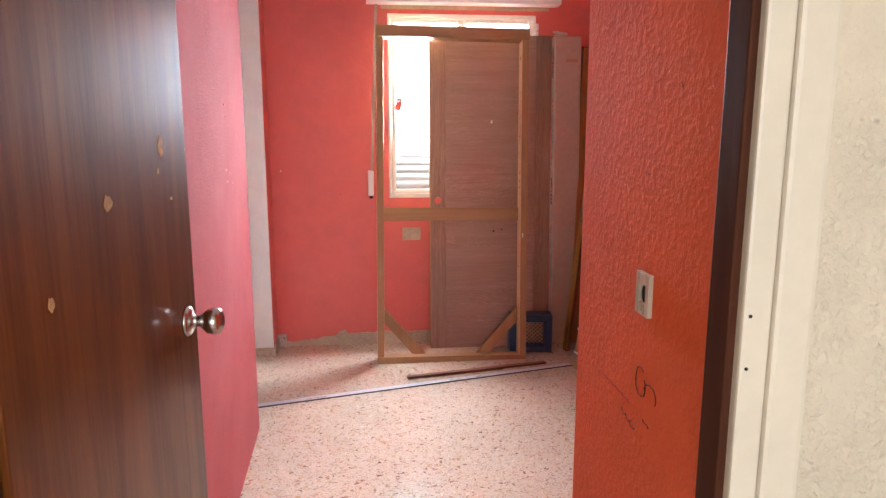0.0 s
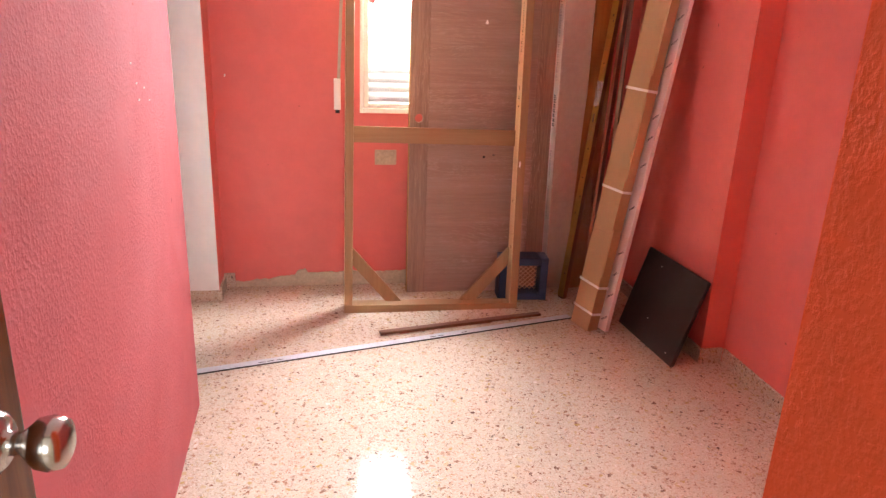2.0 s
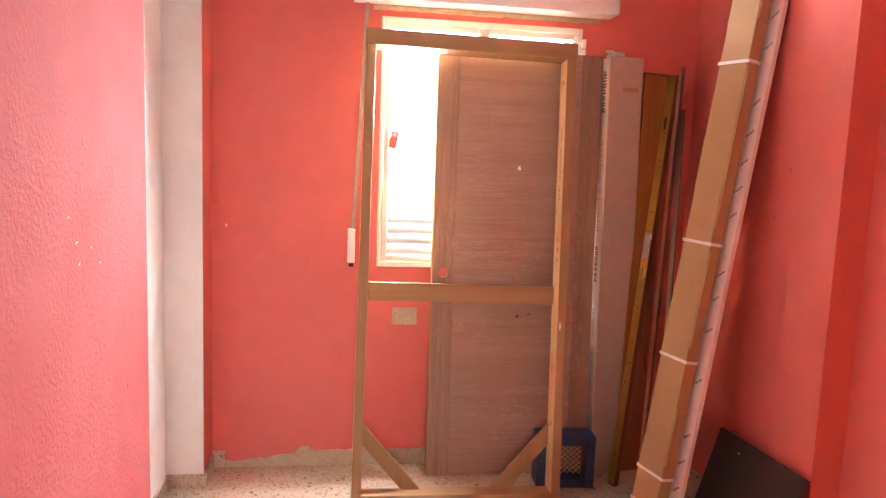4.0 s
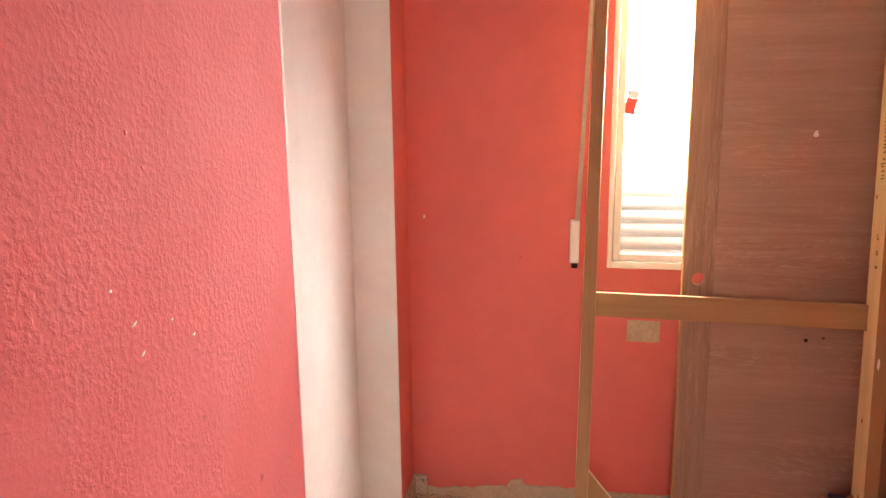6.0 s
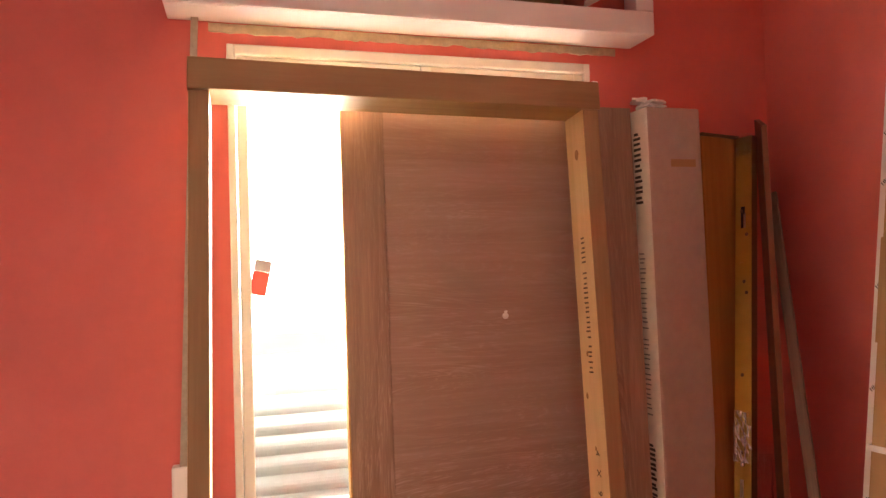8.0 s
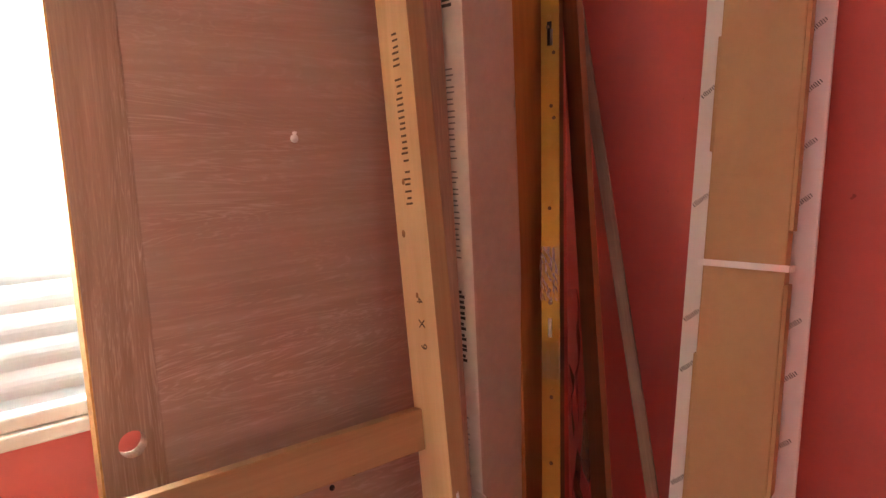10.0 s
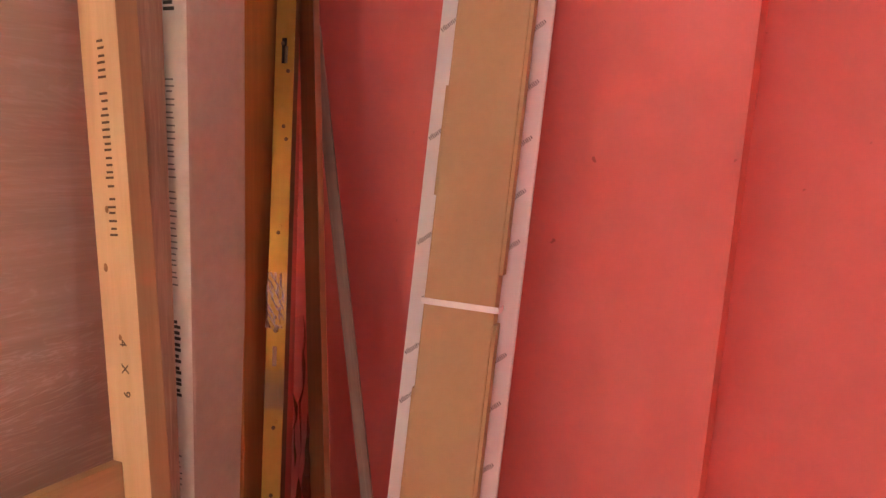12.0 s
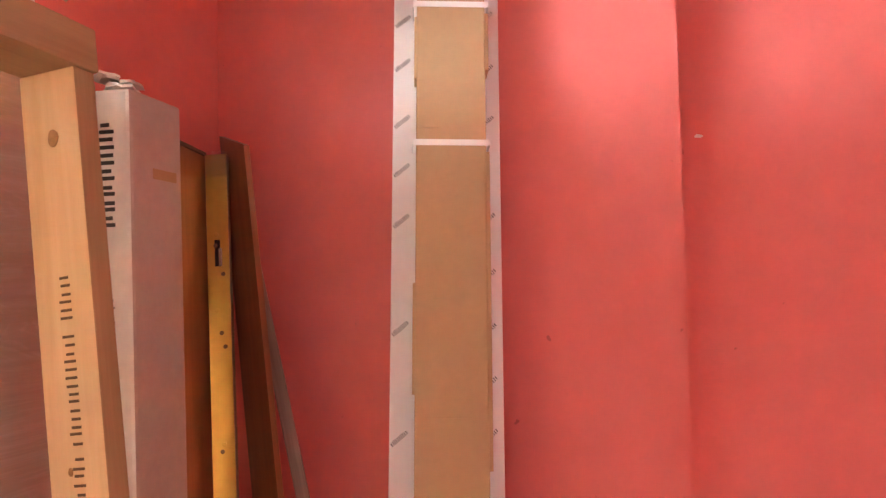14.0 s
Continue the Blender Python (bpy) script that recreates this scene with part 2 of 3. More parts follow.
M_WRAP = clear("crumpled_clear_film", (0.98, 0.97, 0.96), 0.1, 2.0)
M_SKY = glow("overcast_sky_glow", (0.93, 0.97, 1.0), SKY_GLOW)


# ---- building helpers ----
def mesh_ob(name, bm, mats, parent=None, m=None, smooth=False):
    me = bpy.data.meshes.new(name)
    bmesh.ops.recalc_face_normals(bm, faces=bm.faces)
    bm.to_mesh(me)
    bm.free()
    for mt in (mats if isinstance(mats, (list, tuple)) else [mats]):
        me.materials.append(mt)
    if smooth:
        for p in me.polygons:
            p.use_smooth = True
    ob = new(name, me)
    if parent:
        ob.parent = parent
    if m is not None:
        ob.matrix_basis = m
    return ob


def add_box(bm, lo, hi, bev=0.0, mat=0):
    vs = [bm.verts.new((x, y, z)) for x in (lo[0], hi[0]) for y in (lo[1], hi[1]) for z in (lo[2], hi[2])]
    fs = [bm.faces.new([vs[i] for i in q]) for q in ((0, 1, 3, 2), (4, 6, 7, 5), (0, 4, 5, 1), (2, 3, 7, 6), (0, 2, 6, 4), (1, 5, 7, 3))]
    for f in fs:
        f.material_index = mat
    if bev:
        r = bmesh.ops.bevel(bm, geom=list({e for f in fs for e in f.edges}), offset=bev, segments=2, affect="EDGES", profile=0.6)
        for f in r["faces"]:
            f.material_index = mat
    return fs


def box(name, lo, hi, mat, parent=None, bev=0.0, m=None):
    bm = bmesh.new()
    add_box(bm, lo, hi, bev)
    return mesh_ob(name, bm, mat, parent, m)


def prism(name, plan, z0, z1, mat, parent=None, bev=0.0):
    """An upright block over a plan of corners."""
    bm = bmesh.new()
    a = [bm.verts.new((x, y, z0)) for x, y in plan]
    b = [bm.verts.new((x, y, z1)) for x, y in plan]
    bm.faces.new(a), bm.faces.new(b)
    n = len(plan)
    for i in range(n):
        bm.faces.new((a[i], a[(i + 1) % n], b[(i + 1) % n], b[i]))
    if bev:
        bmesh.ops.bevel(bm, geom=[e for e in bm.edges if abs(e.verts[0].co.z - e.verts[1].co.z) > 0.1], offset=bev, segments=3, affect="EDGES")
    return mesh_ob(name, bm, mat, parent)


def lathe(name, profile, mat, parent=None, m=None, seg=28):
    """A turned part: (radius, height) along its own z."""
    bm = bmesh.new()
    rings = [[bm.verts.new((r * math.cos(2 * math.pi * i / seg), r * math.sin(2 * math.pi * i / seg), h)) for i in range(seg)] for r, h in profile]
    for p, q in zip(rings, rings[1:]):
        for i in range(seg):
            bm.faces.new((p[i], p[(i + 1) % seg], q[(i + 1) % seg], q[i]))
    bm.faces.new(rings[0]), bm.faces.new(rings[-1])
    return mesh_ob(name, bm, mat, parent, m, True)


def thing(name, m, label, category, group=""):
    ob = new(name)
    ob.empty_display_size = 0.1
    ob.matrix_basis = m
    return tagged(ob, label, category, group)


def leaned(x, y, over_x, over_y, turn):
    """A pose on the floor for a thing turned about the upright and then tipped towards +x and +y, in degrees."""
    return pose(x, y, 0) @ pose(0, 0, 0, 0, over_x, 0) @ pose(0, 0, 0, -over_y, 0, 0) @ pose(0, 0, 0, 0, 0, turn)


def structure(ob, label, category):
    return tagged(ob, label, category, "", "structure")


def blob(name, w, h, thick, mat, parent=None, m=None, jag=0.3, n=14, seed=0):
    """A chip or patch with a ragged outline, lying in its own xy plane."""
    rnd = random.Random(seed)
    bm = bmesh.new()
    ring = [(math.cos(2 * math.pi * i / n) * w / 2 * (1 - jag * rnd.random()), math.sin(2 * math.pi * i / n) * h / 2 * (1 - jag * rnd.random())) for i in range(n)]
    a = [bm.verts.new((x, y, 0)) for x, y in ring]
    b = [bm.verts.new((x * 0.92, y * 0.92, thick)) for x, y in ring]
    bm.faces.new(a), bm.faces.new(b)
    for i in range(n):
        bm.faces.new((a[i], a[(i + 1) % n], b[(i + 1) % n], b[i]))
    return mesh_ob(name, bm, mat, parent, m)


def print_bars(name, runs, size, mat, parent, m, pitch=0.0, bold=0.2):
    """Print drawn as plain paired strokes, one pair a character cell, along x and size high."""
    rnd = random.Random(len(runs) + int(size * 1e4))
    step = pitch or size * 0.8
    bm = bmesh.new()
    for x0, x1 in runs:
        for i in range(max(1, round((x1 - x0) / step))):
            x, w, d = x0 + i * step, step * (0.6 + 0.2 * rnd.random()), size * bold
            add_box(bm, (x, 0, 0), (x + d, size * (0.8 + 0.2 * (rnd.random() > 0.5)), 0.0006))
            add_box(bm, (x + w - d, size * 0.1 * (rnd.random() > 0.6), 0), (x + w, size * (0.7 + 0.3 * rnd.random()), 0.0006))
    return mesh_ob(name, bm, mat, parent, m)


def text_part(name, body, size, mat, parent, m):
    cu = bpy.data.curves.new(name, "FONT")
    cu.body, cu.size, cu.extrude = body, size, 0.0004
    cu.align_x = cu.align_y = "CENTER"
    tmp = new(name + "_tmp", cu)
    me = bpy.data.meshes.new_from_object(tmp.evaluated_get(bpy.context.evaluated_depsgraph_get()))
    bpy.data.objects.remove(tmp)
    me.materials.clear()
    me.materials.append(mat)
    ob = new(name, me)
    ob.parent, ob.matrix_basis = parent, m
    return ob


# ---- structure ----
CEIL = 2.51
XL, XR, XR2 = -0.66, 1.645, 1.76
floor_ob = structure(box("floor", (-1.3, -1.9, -0.1), (2.1, 5.3, 0), M_TERR), "polished beige terrazzo floor with brown chips", "floor")
structure(box("ceiling", (-1.3, -1.9, CEIL), (2.1, 5.3, CEIL + 0.15), M_CEIL), "plain white painted ceiling", "ceiling")

# window wall, with the opening and the shutter's cavity above it
WX0, WX1, WZ0, WZ1 = 0.10, 1.052, 0.995, 2.155
bm = bmesh.new()
for lo, hi in (((-1.3, 5.0, 0), (WX0, 5.25, CEIL)), ((WX1, 5.0, 0), (2.1, 5.25, CEIL)), ((WX0, 5.0, 0), (WX1, 5.25, WZ0)),
               ((WX0, 5.0, WZ1), (WX1, 5.25, 2.27)), ((WX0, 5.13, 2.27), (WX1, 5.25, CEIL))):
    add_box(bm, lo, hi)
structure(mesh_ob("wall_north", bm, M_RED), "coral red painted wall with a window", "wall")

# wall with the spattered plaster and the white niche
PK0, PK1 = (-0.525, 1.2), (-0.597, 3.735)
structure(prism("wall_west", [(-1.3, 1.2), PK0, PK1, (-1.3, 3.735)], 0, CEIL, M_SIDE_TONE, None, 0.012), "spattered plaster wall with scuffed paint, tone set for its light", "wall")
structure(prism("wall_west_end", [(-1.3, 4.806), (XL, 4.806), (XL, 5.0), (-1.3, 5.0)], 0, CEIL, M_RED), "narrow red wall end beside the white niche", "wall")
structure(prism("wall_west_lintel", [(-1.3, 3.735), PK1, (XL, 4.806), (-1.3, 4.806)], 2.24, CEIL, M_SIDE_TONE), "red painted wall above the white niche", "wall")
bm = bmesh.new()
add_box(bm, (-1.0, 3.735, 0), (-0.824, 4.806, 2.24))
add_box(bm, (-0.824, 4.800, 0), (XL - 0.002, 4.8058, 2.24))
add_box(bm, (-0.824, 3.7352, 0), (-0.60, 3.741, 2.24))
add_box(bm, (-0.824, 3.741, 2.234), (-0.60, 4.800, 2.2398))
structure(mesh_ob("wall_niche", bm, M_WHITE), "white painted niche in the side wall", "wall")

# far side wall with its step, and the block beside the entrance
structure(box("wall_east", (XR, 3.884, 0), (2.1, 5.0, CEIL), M_RED), "coral red wall section standing proud", "wall")
structure(box("wall_east_recess", (XR2, 1.74, 0), (2.1, 3.884, CEIL), M_RED), "coral red wall set back", "wall")
structure(prism("wall_entrance", [(0.37, 1.168), (2.1, 1.168), (2.1, 1.74), (0.37, 1.74)], 0, CEIL, M_ORANGE, None, 0.012), "orange red spattered entrance wall with scribbles", "wall")

# wall of the hall with the doorway
DX0, DX1, DH = -0.47, 0.345, 2.05
bm = bmesh.new()
add_box(bm, (-1.3, 1.1, 0), (DX0 - 0.03, 1.2, CEIL))
add_box(bm, (DX1 + 0.03, 1.13, 0), (2.1, 1.1675, CEIL))
add_box(bm, (DX0 - 0.03, 1.1, DH + 0.03), (DX1 + 0.03, 1.1675, CEIL))
structure(mesh_ob("wall_hall", bm, M_CREAM), "cream spattered hall wall with the doorway", "wall")
# unseen hall walls, added to close the place round the fill lamp
bm = bmesh.new()
add_box(bm, (-1.3, -1.9, 0), (-1.15, 1.1, CEIL))
add_box(bm, (1.5, -1.9, 0), (2.1, 1.13, CEIL))
add_box(bm, (-1.15, -1.9, 0), (-0.55, -1.75, CEIL)), add_box(bm, (0.75, -1.9, 0), (1.5, -1.75, CEIL))
add_box(bm, (-0.55, -1.9, 0), (0.75, -1.75, 0.8)), add_box(bm, (-0.55, -1.9, 2.3), (0.75, -1.75, CEIL))
structure(mesh_ob("wall_hall_back", bm, M_CREAM), "unseen cream hall walls added round the fill lamp's opening", "wall")

# baseboards of terrazzo
bm = bmesh.new()
add_box(bm, (-0.824, 4.790, 0), (XL + 0.012, 4.800, 0.06), 0.002)
add_box(bm, (-0.824, 3.76, 0), (-0.812, 4.789, 0.06), 0.002)
add_box(bm, (XL, 4.806, 0), (XL + 0.012, 4.987, 0.075), 0.002)
add_box(bm, (XL, 4.988, 0), (XL + 0.06, 5.0, 0.085), 0.002)
add_box(bm, (XR - 0.012, 3.872, 0), (XR, 4.99, 0.075), 0.002)
add_box(bm, (XR - 0.002, 3.870, 0), (XR2 - 0.012, 3.884, 0.075), 0.002)
add_box(bm, (XR2 - 0.012, 1.76, 0), (XR2, 3.869, 0.075), 0.002)
structure(mesh_ob("baseboard", bm, M_TERR), "beige terrazzo baseboard", "baseboard")
# torn strip of bare plaster along the window wall
rnd = random.Random(4)
bm = bmesh.new()
xs = np.linspace(XL + 0.06, XR - 0.01, 150)
prev = None
for i, x in enumerate(xs):
    base = 0.028 + 0.05 * min(1, max(0, (x + 0.55) / 0.35))
    zt = base + 0.016 * noise.noise((x * 9, 0, 3)) + 0.012 * noise.noise((x * 40, 1, 0)) + (0.022 if -0.27 < x < -0.2 else 0)
    cur = [bm.verts.new(c) for c in ((x, 4.996, 0), (x, 4.996, zt), (x, 5.002, zt + 0.004))]
    if prev:
        bm.faces.new((prev[0], cur[0], cur[1], prev[1])), bm.faces.new((prev[1], cur[1], cur[2], prev[2]))
    prev = cur
structure(mesh_ob("trim", bm, M_PLASTER), "torn strip of bare plaster along the floor", "bare plaster")

# door lining and architrave of the entrance
bm = bmesh.new()
add_box(bm, (DX1 + 0.002, 1.125, 0), (DX1 + 0.0245, 1.172, DH + 0.03), 0.003)
add_box(bm, (DX0 - 0.0295, 1.095, 0), (DX0, 1.21, DH + 0.03), 0.003)
add_box(bm, (DX0, 1.095, DH), (DX1, 1.21, DH + 0.029), 0.003)
structure(mesh_ob("door_lining", bm, M_JAMBWOOD), "dark brown wooden door lining, worn", "door frame")
bm = bmesh.new()
add_box(bm, (DX1 + 0.012, 1.112, 0), (DX1 + 0.045, 1.129, DH + 0.09), 0.004)
add_box(bm, (DX1 + 0.046, 1.108, 0), (DX1 + 0.092, 1.129, DH + 0.09), 0.006)
add_box(bm, (DX0 - 0.09, 1.080, 0), (DX0 - 0.012, 1.0985, DH + 0.09), 0.005)
add_box(bm, (DX0 - 0.09, 1.080, DH + 0.0905), (DX1 + 0.092, 1.0985, DH + 0.17), 0.005)
arch = structure(mesh_ob("trim_architrave", bm, M_TRIM), "white painted stepped door architrave with nail holes", "trim")
for dx, z in ((0.02, 1.28), (0.02, 1.22), (0.028, 0.6)):
    lathe("nail_hole", [(0.002, 0), (0.002, 0.001)], M_HOLE, arch, pose(DX1 + dx, 1.1122, z, 90))


# ---- window ----
def casement(name, x0, x1, z0, z1, y, parent):
    bm = bmesh.new()
    w = 0.026
    add_box(bm, (x0, y, z0), (x0 + w, y + 0.04, z1), 0.004)
    add_box(bm, (x1 - w, y, z0), (x1, y + 0.04, z1), 0.004)
    add_box(bm, (x0 + w, y, z0), (x1 - w, y + 0.04, z0 + w), 0.004)
    add_box(bm, (x0 + w, y, z1 - w), (x1 - w, y + 0.04, z1), 0.004)
    s = mesh_ob(name, bm, M_PVC, parent)
    g = box("glass", (x0 + w - 0.004, y + 0.018, z0 + w - 0.004), (x1 - w + 0.004, y + 0.022, z1 - w + 0.004), M_GLASS, s)
    g.visible_shadow = False
    return s


win = structure(new("window_1"), "white painted two-leaf window with a pale roller shutter", "window")
bm = bmesh.new()
for lo, hi in (((WX0, 4.982, WZ0), (WX0 + 0.018, 5.06, WZ1)), ((WX1 - 0.018, 4.982, WZ0), (WX1, 5.06, WZ1)),
               ((WX0 + 0.018, 4.982, WZ0), (WX1 - 0.018, 5.06, WZ0 + 0.026)), ((WX0 + 0.018, 4.982, WZ1 - 0.026), (WX1 - 0.018, 5.06, WZ1))):
    add_box(bm, lo, hi, 0.004)
mesh_ob("frame", bm, M_PVC, win)
XM = (WX0 + WX1) / 2
casement("sash", WX0 + 0.02, XM - 0.001, WZ0 + 0.028, WZ1 - 0.028, 4.99, win)
casement("sash", XM + 0.001, WX1 - 0.02, WZ0 + 0.028, WZ1 - 0.028, 4.99, win)
for z in (2.06, 1.12):
    bm = bmesh.new()
    add_box(bm, (WX1 - 0.002, 4.968, z - 0.045), (WX1 + 0.016, 4.983, z - 0.002), 0.004)
    add_box(bm, (WX1 - 0.002, 4.968, z + 0.002), (WX1 + 0.016, 4.983, z + 0.045), 0.004)
    mesh_ob("hinge", bm, M_WPANEL, win)
# lower slats of the outer shutter
for i in range(8):
    bm = bmesh.new()
    n, h = 7, 0.0508
    front = [(5.085 - 0.008 * math.sin(math.pi * k / (n - 1)), h * k / (n - 1)) for k in range(n)]
    rows = [[bm.verts.new((x, y, z)) for y, z in front] for x in (WX0, WX1)]
    back = [[bm.verts.new((x, y + 0.008, z)) for y, z in front] for x in (WX0, WX1)]
    for k in range(n - 1):
        bm.faces.new((rows[0][k], rows[1][k], rows[1][k + 1], rows[0][k + 1]))
        bm.faces.new((back[0][k], back[1][k], back[1][k + 1], back[0][k + 1]))
    for k in (0, n - 1):
        bm.faces.new((rows[0][k], rows[1][k], back[1][k], back[0][k]))
    mesh_ob("slat", bm, M_SLAT, win, pose(0, 0, WZ0 + 0.004 + i * 0.05))
# sticker on the glass
st = thing("sticker", pose(0.168, 5.0065, 1.60, 90, 12, 0), "small red and grey sticker on the window glass", "sticker")
box("print", (-0.02, -0.045, 0), (0.02, 0.012, 0.0008), M_STICK, st)
box("band", (-0.02, 0.0122, 0), (0.02, 0.04, 0.0008), M_STICKG, st)

# bright sky beyond the window
bd = box("backdrop", (-5, 8.0, 1.2), (6.5, 8.02, 12), M_SKY)
# unseen plain lower backdrop, added so the sky's glow only shines downward
structure(box("backdrop_low", (-5, 7.9, -3), (6.5, 7.99, 1.2), M_WHITE), "unseen plain backdrop added below the sky", "facade")
structure(bd, "bright overcast sky outside the window", "sky")

# ---- shutter box over the window ----
SB0, SB1, SBZ, SBY = -0.03, 1.187, 2.208, 4.886
sb = thing("shutter_box", pose(0, 0, 0), "opened white roller shutter box over the window", "shutter box")
bm = bmesh.new()
add_box(bm, (SB0, SBY, SBZ), (SB1, 4.998, SBZ + 0.014), 0.003)
add_box(bm, (SB0, SBY, SBZ + 0.0145), (SB0 + 0.014, 4.998, CEIL - 0.002), 0.002)
add_box(bm, (SB1 - 0.014, SBY, SBZ + 0.0145), (SB1, 4.998, CEIL - 0.002), 0.002)
mesh_ob("casing", bm, M_WPANEL, sb)
bm = bmesh.new()
add_box(bm, (SB0, SBY - 0.012, SBZ), (SB1, SBY - 0.0005, SBZ + 0.062), 0.003)
add_box(bm, (SB0, SBY - 0.012, SBZ + 0.0625), (SB0 + 0.052, SBY - 0.0005, CEIL - 0.04), 0.003)
add_box(bm, (SB1 - 0.052, SBY - 0.012, SBZ + 0.0625), (SB1, SBY - 0.0005, CEIL - 0.04), 0.003)
add_box(bm, (SB0, SBY - 0.012, CEIL - 0.0395), (SB1, SBY - 0.0005, CEIL - 0.002), 0.003)
mesh_ob("front_frame", bm, M_WPANEL, sb)
lathe("roller_tube", [(0.03, 0), (0.034, 0.01), (0.034, 1.02), (0.03, 1.03)], M_TUBE, sb, pose(0.055, 5.03, 2.40, 0, 90))
lathe("pulley", [(0.015, 0), (0.06, 0.002), (0.06, 0.008), (0.045, 0.012), (0.06, 0.018), (0.06, 0.026)], M_TUBE, sb, pose(0.025, 4.955, 2.39, 0, 90))
box("rail", (SB0 + 0.05, 4.95, SBZ + 0.075), (SB1 - 0.06, 4.962, SBZ + 0.09), M_ALU, sb, 0.003)
rnd = random.Random(9)
for r in range(3):
    x = WX0 + 0.004
    while x < WX1 - 0.06:
        w = min(0.2 + 0.05 * rnd.random(), WX1 - x - 0.004)
        box("brick", (x, 5.112 + 0.006 * rnd.random(), 2.275 + r * 0.075), (x + w, 5.129, 2.275 + r * 0.075 + 0.066), M_BRICK, sb, 0.004)
        x += w + 0.01
for k in range(7):
    bm = bmesh.new()
    add_box(bm, (-0.04 - 0.02 * rnd.random(), 0, -0.01), (0.05, 0.004, 0.01), 0.001)
    mesh_ob("crumpled_strip", bm, M_FILMW, sb, pose(1.06 + 0.05 * rnd.random(), 4.93 + 0.004 * k, 2.31 + 0.14 * rnd.random(), 90 * rnd.random(), 60 * rnd.random() - 30, 60 * rnd.random()))
# ragged paint line below the box
bm = bmesh.new()
prev = None
for x in np.linspace(0.06, 1.14, 90):
    zt = 2.186 + 0.006 * noise.noise((x * 14, 5, 0)) + 0.005 * noise.noise((x * 50, 2, 0))
    cur = [bm.verts.new(c) for c in ((x, 4.9965, 2.206), (x, 4.9965, zt), (x, 5.001, zt - 0.002))]
    if prev:
        bm.faces.new((prev[0], cur[0], cur[1], prev[1])), bm.faces.new((prev[1], cur[1], cur[2], prev[2]))
    prev = cur
structure(mesh_ob("trim_plaster_line", bm, M_PLASTER), "bare plaster line under the shutter box", "bare plaster")

# belt and winder of the shutter
bl = thing("shutter_belt", pose(0, 0, 0), "grey shutter belt with a white winder on the wall", "shutter belt")
box("belt", (-0.008, -0.0015, 0), (0.008, 0.0015, 1.09), M_BELT, bl, 0, pose(-0.014, 4.972, 1.13, 0, 2.4, 0))
bm = bmesh.new()
add_box(bm, (-0.038, 4.966, 1.012), (-0.002, 4.999, 1.175), 0.006)
mesh_ob("winder", bm, M_WPANEL, bl)
box("winder_slot", (-0.03, 4.962, 0.995), (-0.008, 4.99, 1.011), M_HOLE, bl, 0.002)

# plate and chips on the window wall
pl = thing("blank_plate", pose(0.243, 4.999, 0.752, 90), "beige blank plaster patch over an old wall box", "wall plate")
bm = bmesh.new()
add_box(bm, (-0.06, -0.042, 0), (0.06, 0.042, 0.004), 0.0015)
mesh_ob("cover", bm, M_PLASTER, pl)
for i, (x, y, z, rz) in enumerate(((-0.595, 4.9995, 1.174, 0), (1.4, 4.9995, 1.75, 0))):
    ch = thing("paint_chip", pose(x, y, z, 90, 0, rz), "small white chip in the red wall paint", "paint chip", "chips in the wall paint")
    blob("plaster_spot", 0.014, 0.02, 0.002, M_FILMW, ch, None, 0.5, 10, i)
for i, (y, z, s) in enumerate(((3.835, 1.97, 0.03), (3.3, 1.1, 0.016), (4.6, 1.0, 0.008))):
    ch = thing("paint_chip", pose(XR2 - 0.0005 if y < 3.88 else XR - 0.0005, y, z, 90, 0, -90), "small white chip in the red wall paint", "paint chip", "chips in the wall paint")
    blob("plaster_spot", s, s * 0.4, 0.002, M_FILMW, ch, None, 0.5, 10, i + 5)


for i, (y, z, w, h, tilt) in enumerate(((3.126, 1.36, 0.014, 0.010, 0), (3.256, 1.285, 0.016, 0.007, 20), (3.168, 1.305, 0.030, 0.008, 25), (3.181, 1.26, 0.034, 0.007, 30),
                                        (3.313, 1.245, 0.022, 0.008, 15), (3.19, 1.552, 0.02, 0.018, 0), (3.22, 1.504, 0.024, 0.012, -30), (3.622, 1.9, 0.012, 0.012, 0))):
    xw = PK0[0] + (PK1[0] - PK0[0]) * (y - PK0[1]) / (PK1[1] - PK0[1])
    ch = thing("paint_chip", pose(xw + 0.0002, y, z, 90, 0, 90), "small chip in the side wall paint", "paint chip", "chips in the wall paint")
    blob("plaster_spot", w * 0.5, h * 0.5, 0.0015, M_FILMW if i < 5 else M_STICK, ch, pose(0, 0, 0, 0, 0, tilt), 0.6, 12, i + 30)

# ---- wooden door frame with braces, leaning on the leaf ----
fw, fh, fd = 0.94, 2.075, 0.098
df = thing("door_frame", pose(0.0, 4.578, 0.0, -6.05, 0.75, 0), "unfitted wooden door frame with braces leaning by the window", "door frame")
fb = 0.042
box("bottom_rail", (0, 0, 0), (fw, fd, 0.042), M_MDFX, df, 0.002)
box("top_rail", (-0.002, -0.006, fh - 0.068), (fw + 0.004, fd, fh), M_MDFX, df, 0.003)
for x0 in (0.0, fw - fb):
    bm = bmesh.new()
    add_box(bm, (x0, 0, 0.0425), (x0 + fb, fd, fh - 0.0685), 0.003)
    for f in bm.faces:
        if abs(f.normal.x) > 0.8:
            f.material_index = 1
    mesh_ob("stile", bm, [M_MDF, M_PINE], df)
box("middle_rail", (fb + 0.001, fd - 0.028, 0.892), (fw - fb - 0.001, fd - 0.002, 0.974), M_MDFX, df, 0.002)
